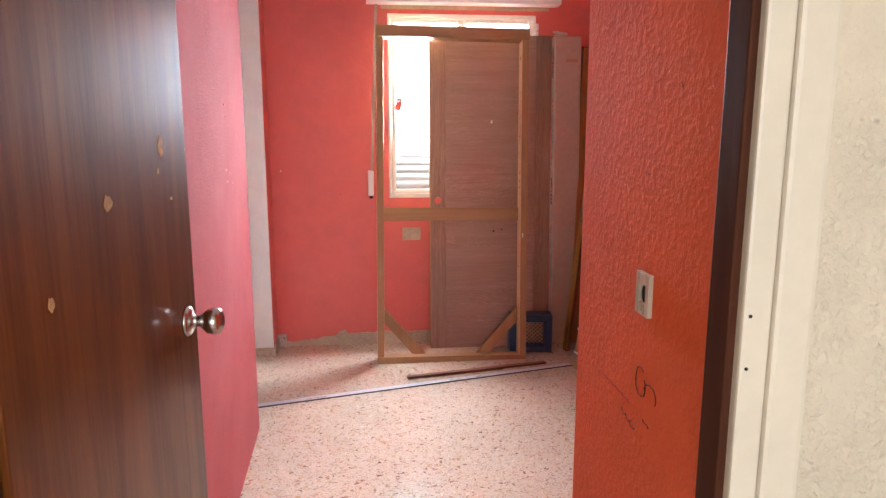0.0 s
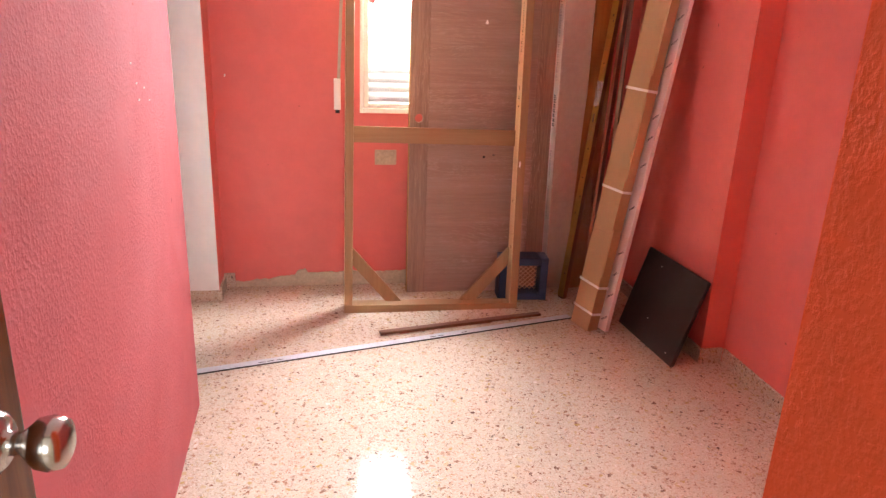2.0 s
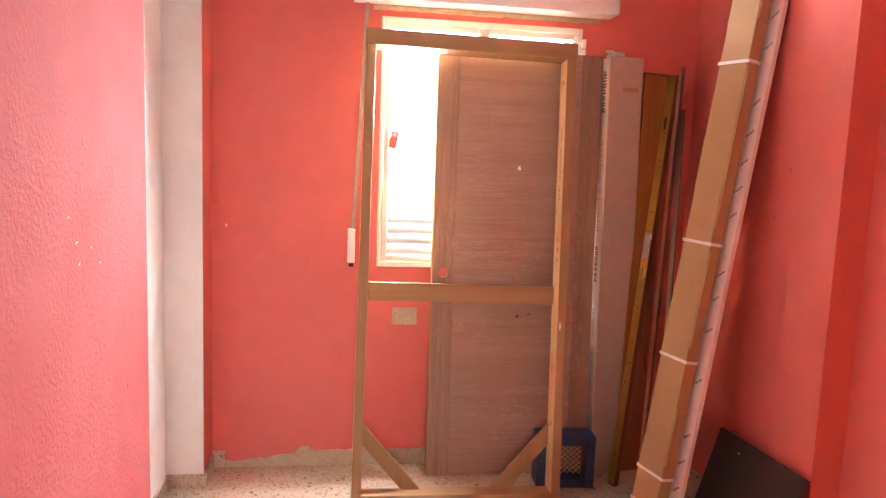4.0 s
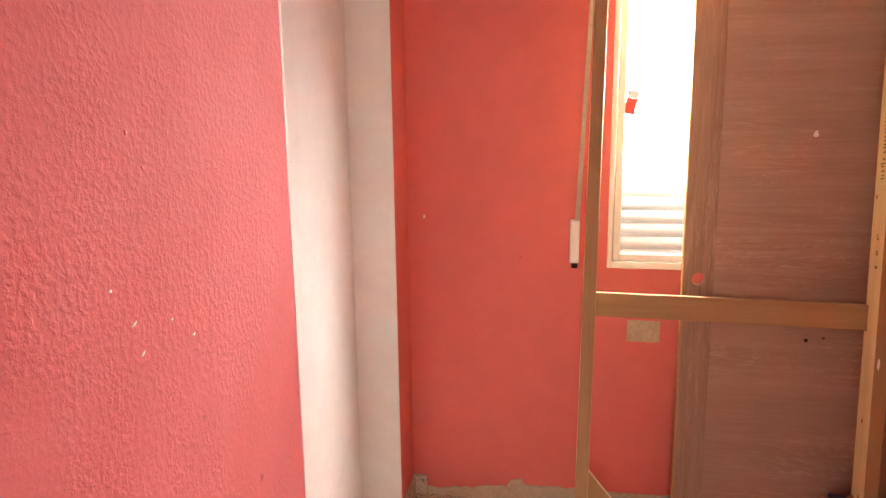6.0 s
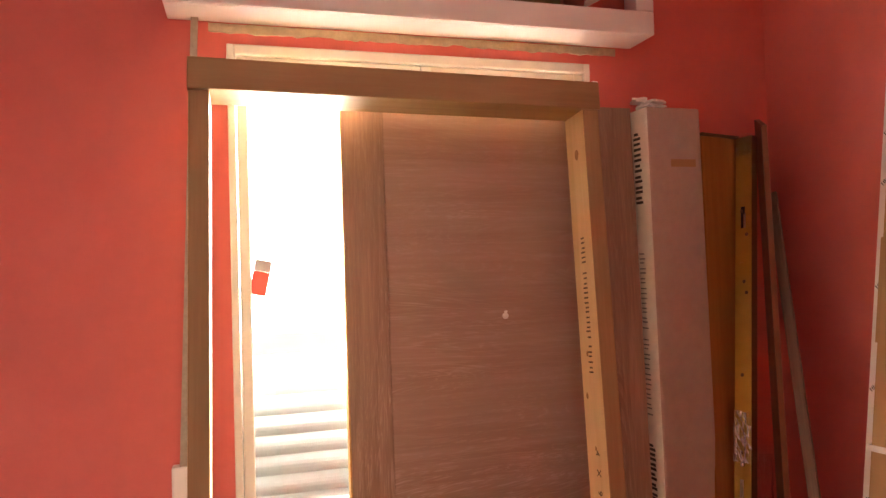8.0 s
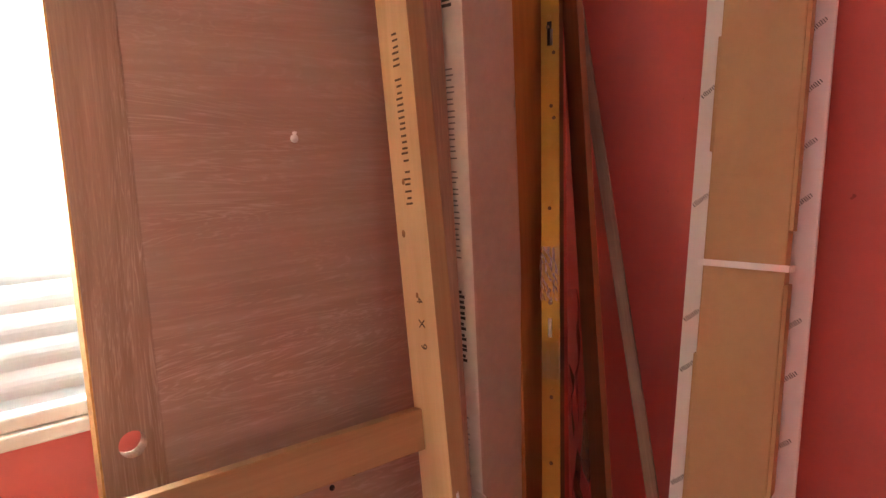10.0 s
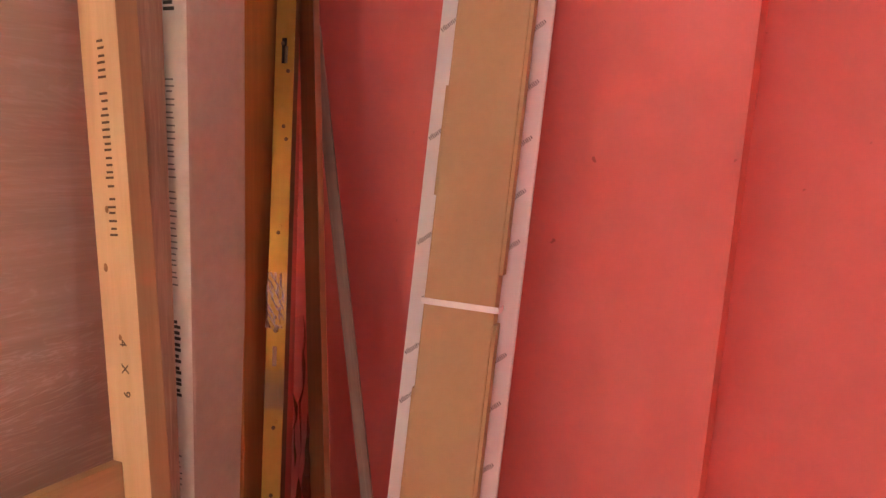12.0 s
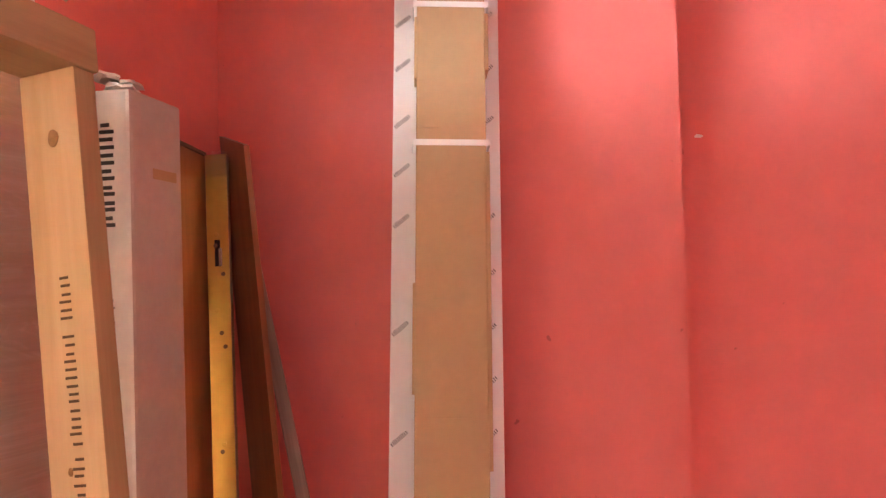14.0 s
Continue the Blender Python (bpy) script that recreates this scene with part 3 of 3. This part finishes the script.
for x0, sgn in ((fb, 1), (fw - fb, -1)):
    bm = bmesh.new()
    prof = [(0.0, 0.245), (0.0, 0.34), (0.265, 0.0425), (0.18, 0.0425)]
    a = [bm.verts.new((x0 + sgn * (u + 0.001), fd - 0.026, z)) for u, z in prof]
    b = [bm.verts.new((x0 + sgn * (u + 0.001), fd - 0.004, z)) for u, z in prof]
    bm.faces.new(a), bm.faces.new(b)
    for i in range(4):
        bm.faces.new((a[i], a[(i + 1) % 4], b[(i + 1) % 4], b[i]))
    mesh_ob("brace", bm, M_MDF, df)
# stamps and knots on the inner side of the stile
xs_ = fw - fb - 0.0006
print_bars("stamped_print", [(0, 0.07), (0.082, 0.246), (0.262, 0.332)], 0.02, M_STAMP, df, Matrix(((0, 0, -1, xs_), (0, 1, 0, 0.036), (1, 0, 0, 1.375), (0, 0, 0, 1))), 0.0235)
for z, ch in ((1.19, "4"), (1.145, "X"), (1.10, "9")):
    text_part("stamped_print", ch, 0.025, M_STAMP, df, Matrix(((0, 0, -1, xs_), (0, -1, 0, 0.045), (-1, 0, 0, z), (0, 0, 0, 1))))
for i, (y, z, s) in enumerate(((0.045, 1.905, 0.022), (0.06, 1.42, 0.010), (0.075, 1.32, 0.012), (0.05, 1.20, 0.009), (0.055, 0.6, 0.014), (0.04, 0.35, 0.016))):
    blob("knot", s, s * 1.4, 0.0006, M_KNOT, df, Matrix(((0, 0, -1, xs_), (1, 0, 0, y), (0, -1, 0, z), (0, 0, 0, 1))), 0.2, 12, i)
blob("paint_splash", 0.012, 0.05, 0.001, M_STRAP, df, pose(fw - fb + 0.012, 0.0, 0.80, 90), 0.5, 12, 3)

# ---- door leaf behind the frame ----
LW, LH, LT = 0.787, 2.03, 0.036
leaf = thing("door_leaf", pose(0.362, 4.852, 0.0, -2.6, 0, 0), "brown oak veneer door leaf with an empty lock hole", "door")
KX, KZ, KR = 0.05, 0.985, 0.023
bm = bmesh.new()
q = 0.045
x1 = 0.0995
for lo, hi in (((0, 0, 0), (x1, LT, KZ - q)), ((0, 0, KZ + q), (x1, LT, LH))):
    add_box(bm, lo, hi)
n = 24
circ = []
corners = [math.atan2(v, u) % (2 * math.pi) for u in (-KX, x1 - KX) for v in (-q, q)]
angles = sorted([2 * math.pi * (i + 0.5) / n for i in range(n)] + corners)
n = len(angles)
for a in angles:
    c, s = math.cos(a), math.sin(a)
    k = min((KX if c < 0 else x1 - KX) / max(abs(c), 1e-6), q / max(abs(s), 1e-6))
    circ.append(((KX + KR * c, KZ + KR * s), (KX + k * c, KZ + k * s)))
rings = [[bm.verts.new((p[0], y, p[1])) for p in ring] for y in (0, LT) for ring in ([c[0] for c in circ], [c[1] for c in circ])]
for i in range(n):
    j = (i + 1) % n
    for a, b in ((0, 1), (2, 3), (0, 2), (1, 3)):
        bm.faces.new((rings[a][i], rings[a][j], rings[b][j], rings[b][i]))
mesh_ob("lock_stile", bm, M_OAKZ, leaf)
box("hinge_stile", (LW - 0.0995, 0, 0), (LW, LT, LH), M_OAKZ, leaf, 0.002)
box("panel", (0.1, 0.002, 0.0), (LW - 0.1, LT, LH), M_OAKX, leaf, 0.002)
# unseen sheet added behind the leaf, blocks light through the stile gaps
box("gap_backing", (0.085, LT + 0.0002, 0.0), (LW - 0.03, LT + 0.003, LH), M_OAKZ, leaf)
box("edge_strip", (-0.004, 0.001, 0), (-0.0002, LT, LH), M_CHIP, leaf)
lathe("peephole", [(0.008, 0), (0.008, 0.002)], M_WPANEL, leaf, pose(0.398, 0.0016, 1.485, 90))
lathe("nail_hole", [(0.006, 0), (0.006, 0.0015)], M_HOLE, leaf, pose(0.415, 0.0016, 0.78, 90))
for i, (x, z) in enumerate(((0.36, 1.487), (0.43, 0.783))):
    blob("paint_splash", 0.016, 0.01, 0.001, M_STRAP if i == 0 else M_DARK, leaf, pose(x + 0.04, 0.0016, z + 0.008, 90), 0.5, 9, i)

# ---- long carton of floor boards ----
lp = thing("floorboard_carton", leaned(1.185, 4.868, -0.75, 0.35, 4), "tall film-wrapped carton of floor boards leaning on the wall", "carton")
bm = bmesh.new()
add_box(bm, (0, 0, 0), (0.172, 0.082, 2.02), 0.008)
for f in bm.faces:
    if abs(f.normal.x) > 0.7:
        f.material_index = 1
mesh_ob("carton", bm, [M_FILM, M_FILMW], lp)
SIDE = lambda y, z: Matrix(((0, 0, -1, -0.0006), (0, -1, 0, y), (1, 0, 0, z), (0, 0, 0, 1)))
SIDE2 = lambda y, z: Matrix(((0, 0, -1, -0.0006), (0, 1, 0, y), (1, 0, 0, z), (0, 0, 0, 1)))
print_bars("black_print", [(0, 0.2)], 0.03, M_INK, lp, SIDE(0.062, 1.765), 0.0286, 0.24)
print_bars("thin_print", [(0, 0.2)], 0.024, M_GREYINK, lp, SIDE(0.06, 1.2), 0.0265, 0.14)
print_bars("thin_print", [(0, 0.225)], 0.024, M_GREYINK, lp, SIDE(0.06, 1.43), 0.0265, 0.14)
print_bars("black_print", [(0, 0.18)], 0.03, M_INK, lp, SIDE(0.062, 0.95), 0.0258, 0.24)
print_bars("thin_print", [(0, 0.17)], 0.024, M_GREYINK, lp, SIDE(0.06, 0.66), 0.0265, 0.14)
print_bars("thin_print", [(0, 0.2)], 0.024, M_GREYINK, lp, SIDE(0.06, 0.43), 0.0265, 0.14)
box("handle_slot", (0.07, -0.001, 1.86), (0.15, 0.0005, 1.88), M_CARD, lp)
rnd = random.Random(2)
for k in range(10):
    blob("film_fold", 0.05 + 0.05 * rnd.random(), 0.03 + 0.04 * rnd.random(), 0.006, M_FILMW, lp,
         pose(0.02 + 0.04 * rnd.random(), 0.03 + 0.04 * rnd.random(), 2.02 + 0.003 * k, 20 * rnd.random() - 10, 20 * rnd.random() - 10, 90 * rnd.random()), 0.6, 11, k)
blob("tape_tear", 0.03, 0.12, 0.003, M_FILMW, lp, SIDE(0.03, 0.62), 0.4, 12, 21)

# ---- varnished board, and the brass-edged bar leaning before it ----
ob_ = thing("varnished_board", leaned(1.31, 4.85, 1.2, 1.9, 10), "orange varnished wooden board standing beside the carton", "board")
bm = bmesh.new()
add_box(bm, (0.0, 0, 0), (0.142, 0.026, 1.955), 0.004)
mesh_ob("board", bm, M_ORWOOD, ob_)
box("edge_strip", (0.0, -0.003, 1.9552), (0.142, 0.028, 1.963), M_STAMP, ob_, 0.001)
jb = thing("wooden_door_jamb", leaned(1.236, 4.688, 7.4, 5.75, 17), "varnished door jamb faced with a brass lock strip", "door jamb")
JH = 1.98
box("bar", (0.0035, 0.0, 0), (0.03, 0.046, JH), M_BROWN, jb, 0.002)
bm = bmesh.new()
add_box(bm, (0.0, -0.001, 0.01), (0.0032, 0.047, JH - 0.002), 0.0012)
mesh_ob("brass_strip", bm, M_BRASS, jb)
FACE = lambda y, z: Matrix(((0, 0, -1, -0.0002), (1, 0, 0, y), (0, -1, 0, z), (0, 0, 0, 1)))
for k, z in enumerate((1.79, 1.765, 1.70, 1.62, 1.57, 1.54, 1.335, 1.32, 1.12, 0.875, 0.86, 0.70, 0.61, 0.595, 0.5, 0.3, 0.15)):
    lathe("screw", [(0.0048, 0), (0.0048, 0.0008), (0.003, 0.0014), (0.0012, 0.0006)], M_STAMP if k % 3 else M_BRASS, jb, FACE(0.02 + 0.008 * math.sin(z * 40), z), 12)
box("latch_slot", (-0.0008, 0.018, 1.70 + 0.018), (0.001, 0.030, 1.70 + 0.078), M_HOLE, jb, 0.0003)
box("latch_bolt", (-0.0030, 0.014, 1.70 + 0.018), (-0.0009, 0.0215, 1.70 + 0.058), M_STEEL, jb, 0.0006)
box("latch_bolt", (-0.0024, 0.018, 1.005), (-0.0003, 0.029, 1.052), M_STEEL, jb, 0.0006)
lathe("lock_pin", [(0.006, 0), (0.006, 0.004), (0.004, 0.006)], M_STEEL, jb, FACE(0.022, 1.09), 14)
for z0, h in ((1.095, 0.13), (0.905, 0.09), (JH - 0.055, 0.06)):
    bm = bmesh.new()
    NU, NV = 9, 14
    ring = []
    for j in range(NV):
        row = []
        for i in range(NU):
            u = i / (NU - 1)
            row.append(bm.verts.new((-0.002 - 0.009 * abs(noise.noise((i * 1.7, j * 1.3, z0 * 9))) + 0.012 * max(0, abs(u - 0.5) * 2 - 0.8), -0.004 + 0.054 * u, z0 + h * j / (NV - 1) + 0.006 * noise.noise((i * 0.5, j * 2.1, z0)))))
        ring.append(row)
    for j in range(NV - 1):
        for i in range(NU - 1):
            bm.faces.new((ring[j][i], ring[j][i + 1], ring[j + 1][i + 1], ring[j + 1][i]))
    mesh_ob("clear_tape", bm, M_WRAP, jb)

# ---- loose planks in the corner ----
bp = thing("brown_plank", leaned(1.318, 4.575, 5.9, 8.6, 57), "long reddish brown plank leaning in the corner", "plank")
bm = bmesh.new()
prof = [(-0.056, 0), (0.056, 0), (0.056, 2.05), (-0.056, 1.99)]
a = [bm.verts.new((x, 0, z)) for x, z in prof]
b = [bm.verts.new((x, 0.014, z)) for x, z in prof]
bm.faces.new(a), bm.faces.new(b)
for i in range(4):
    bm.faces.new((a[i], a[(i + 1) % 4], b[(i + 1) % 4], b[i]))
mesh_ob("board", bm, M_BROWN, bp)
for z in (0.5, 0.9, 1.3, 1.55):
    lathe("nail_hole", [(0.004, 0), (0.003, 0.001)], M_HOLE, bp, pose(0.01, 0, z, 90), 8)
la = thing("thin_lath", leaned(1.270, 4.328, 7.9, 16.2, -74), "thin greyed wooden lath leaning in the corner", "lath")
box("lath", (-0.014, 0, 0), (0.014, 0.008, 1.88), M_GREYWOOD, la, 0.002)
# crumpled film hanging between jamb and planks
fl = thing("plastic_film", leaned(1.285, 4.655, 7, 7, 10), "crumpled clear plastic film hanging from the planks", "plastic film")
bm = bmesh.new()
NX, NZ = 7, 30
grid = [[bm.verts.new((0.012 * i - 0.03 + 0.012 * noise.noise((i, k * 0.6, 2)), 0.03 * noise.noise((i * 0.9, k * 0.35, 7)), 0.25 + k * 0.03)) for i in range(NX)] for k in range(NZ)]
for k in range(NZ - 1):
    for i in range(NX - 1):
        bm.faces.new((grid[k][i], grid[k][i + 1], grid[k + 1][i + 1], grid[k + 1][i]))
sheet = mesh_ob("film_sheet", bm, M_WRAP, fl, None, True)

# ---- strapped cardboard package and the white panel behind it ----
lean = math.degrees(math.atan(0.1365))
PKG = leaned(1.187, 4.397, lean, 0.7, -74)
cp = thing("cardboard_package", PKG, "long brown cardboard package with white straps leaning upright", "package")
PW, PD, PH = 0.146, 0.062, 2.35
box("carton", (0, 0, 0), (PW, PD, PH), M_CARD, cp, 0.004)
for z0, z1, x in ((0.75, 1.05, -1), (1.445, 1.665, -1), (2.1, 2.24, -1), (0.8, 1.2, 1), (1.30, 1.94, 1), (2.12, 2.25, 1), (0.3, 0.55, 1)):
    box("flap", (PW - 0.001 if x > 0 else -0.005, 0.003, z0), (PW + 0.007 if x > 0 else 0.001, PD - 0.01, z1), M_CARD, cp, 0.001)
for z in (0.10, 0.245, 0.743, 1.230, 1.958, 2.268, 2.315):
    bm = bmesh.new()
    add_box(bm, (-0.0065, -0.0018, z - 0.0065), (PW + 0.0065, -0.0002, z + 0.0065), 0.0005)
    add_box(bm, (-0.0085, -0.0018, z - 0.0065), (-0.0068, PD, z + 0.0065), 0.0005)
    add_box(bm, (PW + 0.0072, -0.0018, z - 0.0065), (PW + 0.0088, PD, z + 0.0065), 0.0005)
    mesh_ob("strap", bm, M_STRAP, cp)
for z in (1.40, 1.99, 0.52):
    box("crease", (0.012, -0.0012, z), (PW - 0.012 if z < 1.9 else 0.05, 0.0006, z + 0.003), M_CARD, cp, 0.0004)
wp = thing("white_panel", PKG, "long white printed panel leaning behind the cardboard package", "panel")
WPX0, WPX1, WPY = -0.052, 0.184, PD + 0.008
box("panel", (WPX0, WPY + 0.012, 0), (WPX1, WPY + 0.036, 2.36), M_WPANEL, wp, 0.003)
rnd = random.Random(6)
z = 0.06
while z < 2.25:
    for x in (WPX0 + 0.008, WPX1 - 0.043):
        if rnd.random() < 0.8:
            print_bars("diagonal_print", [(0, 0.04)], 0.011, M_INK, wp, pose(x, WPY + 0.0118, z + 0.02 * rnd.random(), 90) @ pose(0, 0, 0, 0, 0, 40), 0.0085, 0.16)
    z += 0.115

# ---- dark panel against the wall ----
dp = thing("dark_panel", pose(1.478, 3.85, 0.0, 0, 0, 90 + 4) @ pose(0, 0, 0, 17, 0, 0), "dark brown laminate board leaning on the red wall", "board")
box("board", (0, -0.022, 0), (0.52, -0.002, 0.435), M_DARK, dp, 0.004)
for i, (x, z) in enumerate(((0.36, 0.38), (0.07, 0.04), (0.3, 0.12))):
    blob("chip", 0.014, 0.008, 0.001, M_STRAP, dp, pose(x, -0.0016, z, -90), 0.4, 8, i)

# ---- blue crate on its side ----
cr = thing("plastic_crate", pose(0.862, 4.70, 0.0, 0, 0, -4), "small dark blue lattice crate standing behind the frame", "crate")
CW, CD, CH = 0.275, 0.12, 0.25
bm = bmesh.new()
for lo, hi in (((0, 0, 0), (0.05, CD, CH)), ((CW - 0.045, 0, 0), (CW, CD, CH)), ((0.0505, 0, 0), (CW - 0.0455, CD, 0.04)), ((0.0505, 0, CH - 0.045), (CW - 0.0455, CD, CH))):
    add_box(bm, lo, hi, 0.006)
mesh_ob("rim", bm, M_BLUE, cr)
bm = bmesh.new()
for k in range(-6, 12):
    for s in (1, -1):
        c = 0.05 + k * 0.028
        pts = []
        for u in (0.0, 1.0):
            pts.append((c + s * (u - 0.5) * 0.17 + 0.03, 0.042 + u * 0.16))
        lo_t, hi_t = 0.0, 1.0
        (xa, za), (xb, zb) = pts
        for edge in (0.052, CW - 0.047):
            tcut = (edge - xa) / (xb - xa)
            if (xb > xa) == (edge < 0.1):
                lo_t = max(lo_t, tcut)
            else:
                hi_t = min(hi_t, tcut)
        if hi_t - lo_t < 0.05:
            continue
        p0 = Vector((xa + (xb - xa) * lo_t, 0, za + (zb - za) * lo_t))
        p1 = Vector((xa + (xb - xa) * hi_t, 0, za + (zb - za) * hi_t))
        nrm = Vector((-(p1 - p0).z, 0, (p1 - p0).x)).normalized() * 0.002
        y0 = 0.07 + 0.002 * s
        vs = [bm.verts.new(p + o + Vector((0, y, 0))) for y in (y0, y0 + 0.003) for p, o in ((p0, nrm), (p1, nrm), (p1, -nrm), (p0, -nrm))]
        bm.faces.new(vs[:4]), bm.faces.new(vs[4:])
        for i in range(4):
            bm.faces.new((vs[i], vs[(i + 1) % 4], vs[4 + (i + 1) % 4], vs[4 + i]))
mesh_ob("lattice", bm, M_IVORY, cr)

# ---- strips on the floor ----
sA, sB = Vector((-0.80, 3.935, 0)), Vector((1.20, 4.425, 0))
ang = math.degrees(math.atan2(sB.y - sA.y, sB.x - sA.x))
L = (sB - sA).length
ms = thing("metal_strip", pose(sA.x, sA.y, 0.0, 0, 0, ang), "long dusty aluminium strip lying on the floor", "metal strip")
bm = bmesh.new()
add_box(bm, (0, 0, 0.001), (L, 0.045, 0.004), 0.0008)
mesh_ob("profile", bm, M_ALU, ms)
box("dark_lip", (0, -0.004, 0.0), (L, -0.0003, 0.006), M_DARK, ms, 0.0008)
for x in (0.42, 0.46, 0.5, 1.25, 1.29, 1.42):
    box("scratch", (x, 0.014, 0.0042), (x + 0.03, 0.02, 0.0046), M_HOLE, ms)
wA, wB = Vector((0.17, 4.285, 0)), Vector((1.04, 4.455, 0))
ang = math.degrees(math.atan2(wB.y - wA.y, wB.x - wA.x))
wsx = thing("wooden_strip", pose(wA.x, wA.y, 0.0, 0, 0, ang), "dark brown wooden strip lying on the floor", "wooden strip")
bm = bmesh.new()
add_box(bm, (0, 0, 0.0055), ((wB - wA).length, 0.035, 0.018), 0.002)
mesh_ob("strip", bm, wood("dark_brown_strip_wood", (0.09, 0.03, 0.012), (0.2, 0.075, 0.03), "x", 0.4), wsx)
box("spacer", (0.1, 0.005, 0.0), (0.6, 0.03, 0.005), M_BROWN, wsx)

# ---- open entrance door with its knob ----
HX, HY, EX, EY = -0.462, 1.215, -0.402, 1.862
dl = math.hypot(EX - HX, EY - HY)
dang = math.degrees(math.atan2(EY - HY, EX - HX))
ed = structure(new("door_1"), "dark varnished wooden door standing open, chipped", "door")
ed.matrix_basis = pose(HX, HY, 0.012, 0, 0, dang)
box("leaf", (0, 0, 0), (dl, 0.04, 2.02), M_DOOR, ed, 0.003)
KNX, KNZ = dl - 0.055, 1.085
prof = [(0.031, 0), (0.031, 0.004), (0.024, 0.01), (0.012, 0.013), (0.011, 0.026), (0.016, 0.032), (0.025, 0.042), (0.0275, 0.054), (0.024, 0.066), (0.013, 0.071), (0.004, 0.072)]
lathe("knob", prof, M_STEEL, ed, pose(KNX, -0.0002, KNZ, 90), 32)
lathe("knob", prof, M_STEEL, ed, pose(KNX, 0.0402, KNZ, -90), 32)
box("latch_plate", (dl - 0.0004, 0.008, KNZ - 0.03), (dl + 0.0012, 0.032, KNZ + 0.03), M_STEEL, ed, 0.0004)
for i, (x, z, w, h) in enumerate(((0.52, 1.43, 0.03, 0.055), (0.30, 1.355, 0.035, 0.03), (0.555, 1.335, 0.014, 0.008), (0.12, 1.245, 0.02, 0.024), (0.14, 0.95, 0.012, 0.02), (0.5, 1.39, 0.012, 0.016))):
    blob("chip", w, h, 0.0012, M_CHIP, ed, pose(x, 0.0002, z, 90), 0.45, 13, i)


# ---- old switch box and scribbles on the entrance wall ----
sw = thing("switch_box", pose(0.3695, 1.402, 1.233, 90, 0, -90) @ Matrix.Diagonal((0.6, 0.72, 1, 1)), "open ivory switch box with a dark hole", "switch")
bm = bmesh.new()
for lo, hi in (((-0.04, -0.045, 0), (-0.02, 0.045, 0.008)), ((0.02, -0.045, 0), (0.04, 0.045, 0.008)), ((-0.0195, -0.045, 0), (0.0195, -0.02, 0.008)), ((-0.0195, 0.02, 0), (0.0195, 0.045, 0.008))):
    add_box(bm, lo, hi, 0.002)
mesh_ob("plate", bm, M_IVORY, sw)
lathe("opening", [(0.019, 0), (0.0185, 0.003)], M_HOLE, sw, None)
blob("torn_plaster", 0.03, 0.03, 0.009, M_PLASTER, sw, pose(0.012, -0.03, 0), 0.5, 11, 4)


def scribble(seed, y, z, w, h, mat, loops, amp=0.3, slope=0.8):
    rnd = random.Random(seed)
    cu = bpy.data.curves.new("scribble", "CURVE")
    cu.dimensions, cu.bevel_depth, cu.bevel_resolution = "3D", 0.0007, 0
    sp = cu.splines.new("POLY")
    n = 40
    sp.points.add(n - 1)
    for i in range(n):
        a = i / (n - 1)
        u = w * (a - 0.5) + w * amp * math.sin(loops * 2 * math.pi * a + seed)
        v = h * (0.5 - a) * slope + h * 0.4 * math.cos(loops * 2 * math.pi * a + seed * 2) * (0.6 + 0.4 * rnd.random())
        sp.points[i].co = (0.3692, y - u, z + v, 1)
    cu.materials.append(mat)
    tmp = new("scribble_tmp", cu)
    me = bpy.data.meshes.new_from_object(tmp.evaluated_get(bpy.context.evaluated_depsgraph_get()))
    bpy.data.objects.remove(tmp)
    return tagged(new("scribble", me), "child's pen scribble on the orange wall", "scribble", "scribbles on the wall")


M_PEN = plain("dark_pen_line", (0.05, 0.015, 0.015), 0.6, relief=0)
M_PENR = plain("red_pen_line", (0.45, 0.02, 0.02), 0.6, relief=0)


def pen_arc(y, z, w, h, a0, a1, mat):
    """A shaky pen stroke along an arc, in degrees, with a tail."""
    cu = bpy.data.curves.new("scribble", "CURVE")
    cu.dimensions, cu.bevel_depth, cu.bevel_resolution = "3D", 0.0008, 0
    sp = cu.splines.new("POLY")
    sp.points.add(29)
    for i in range(30):
        a = radians(a0 + (a1 - a0) * i / 29)
        j = 0.0015 * noise.noise((i * 0.8, y * 50, 3))
        sp.points[i].co = (0.3694, y - w / 2 * math.cos(a) + j, z + h / 2 * math.sin(a) + j, 1)
    cu.materials.append(mat)
    tmp = new("scribble_tmp", cu)
    me = bpy.data.meshes.new_from_object(tmp.evaluated_get(bpy.context.evaluated_depsgraph_get()))
    bpy.data.objects.remove(tmp)
    return tagged(new("scribble", me), "child's pen scribble on the orange wall", "scribble", "scribbles on the wall")


pen_arc(1.408, 1.092, 0.036, 0.046, 50, 300, M_PEN)
pen_arc(1.398, 1.086, 0.02, 0.03, 290, 420, M_PEN)
pen_arc(1.370, 1.082, 0.044, 0.034, 175, -25, M_PEN)
scribble(3, 1.45, 1.012, 0.055, 0.010, M_PEN, 3, 0.08, 1.2)
scribble(4, 1.379, 1.034, 0.022, 0.006, M_PEN, 1, 0.05, 1.0)
scribble(5, 1.52, 1.043, 0.15, 0.006, M_PENR, 6, 0.02, 0.6)
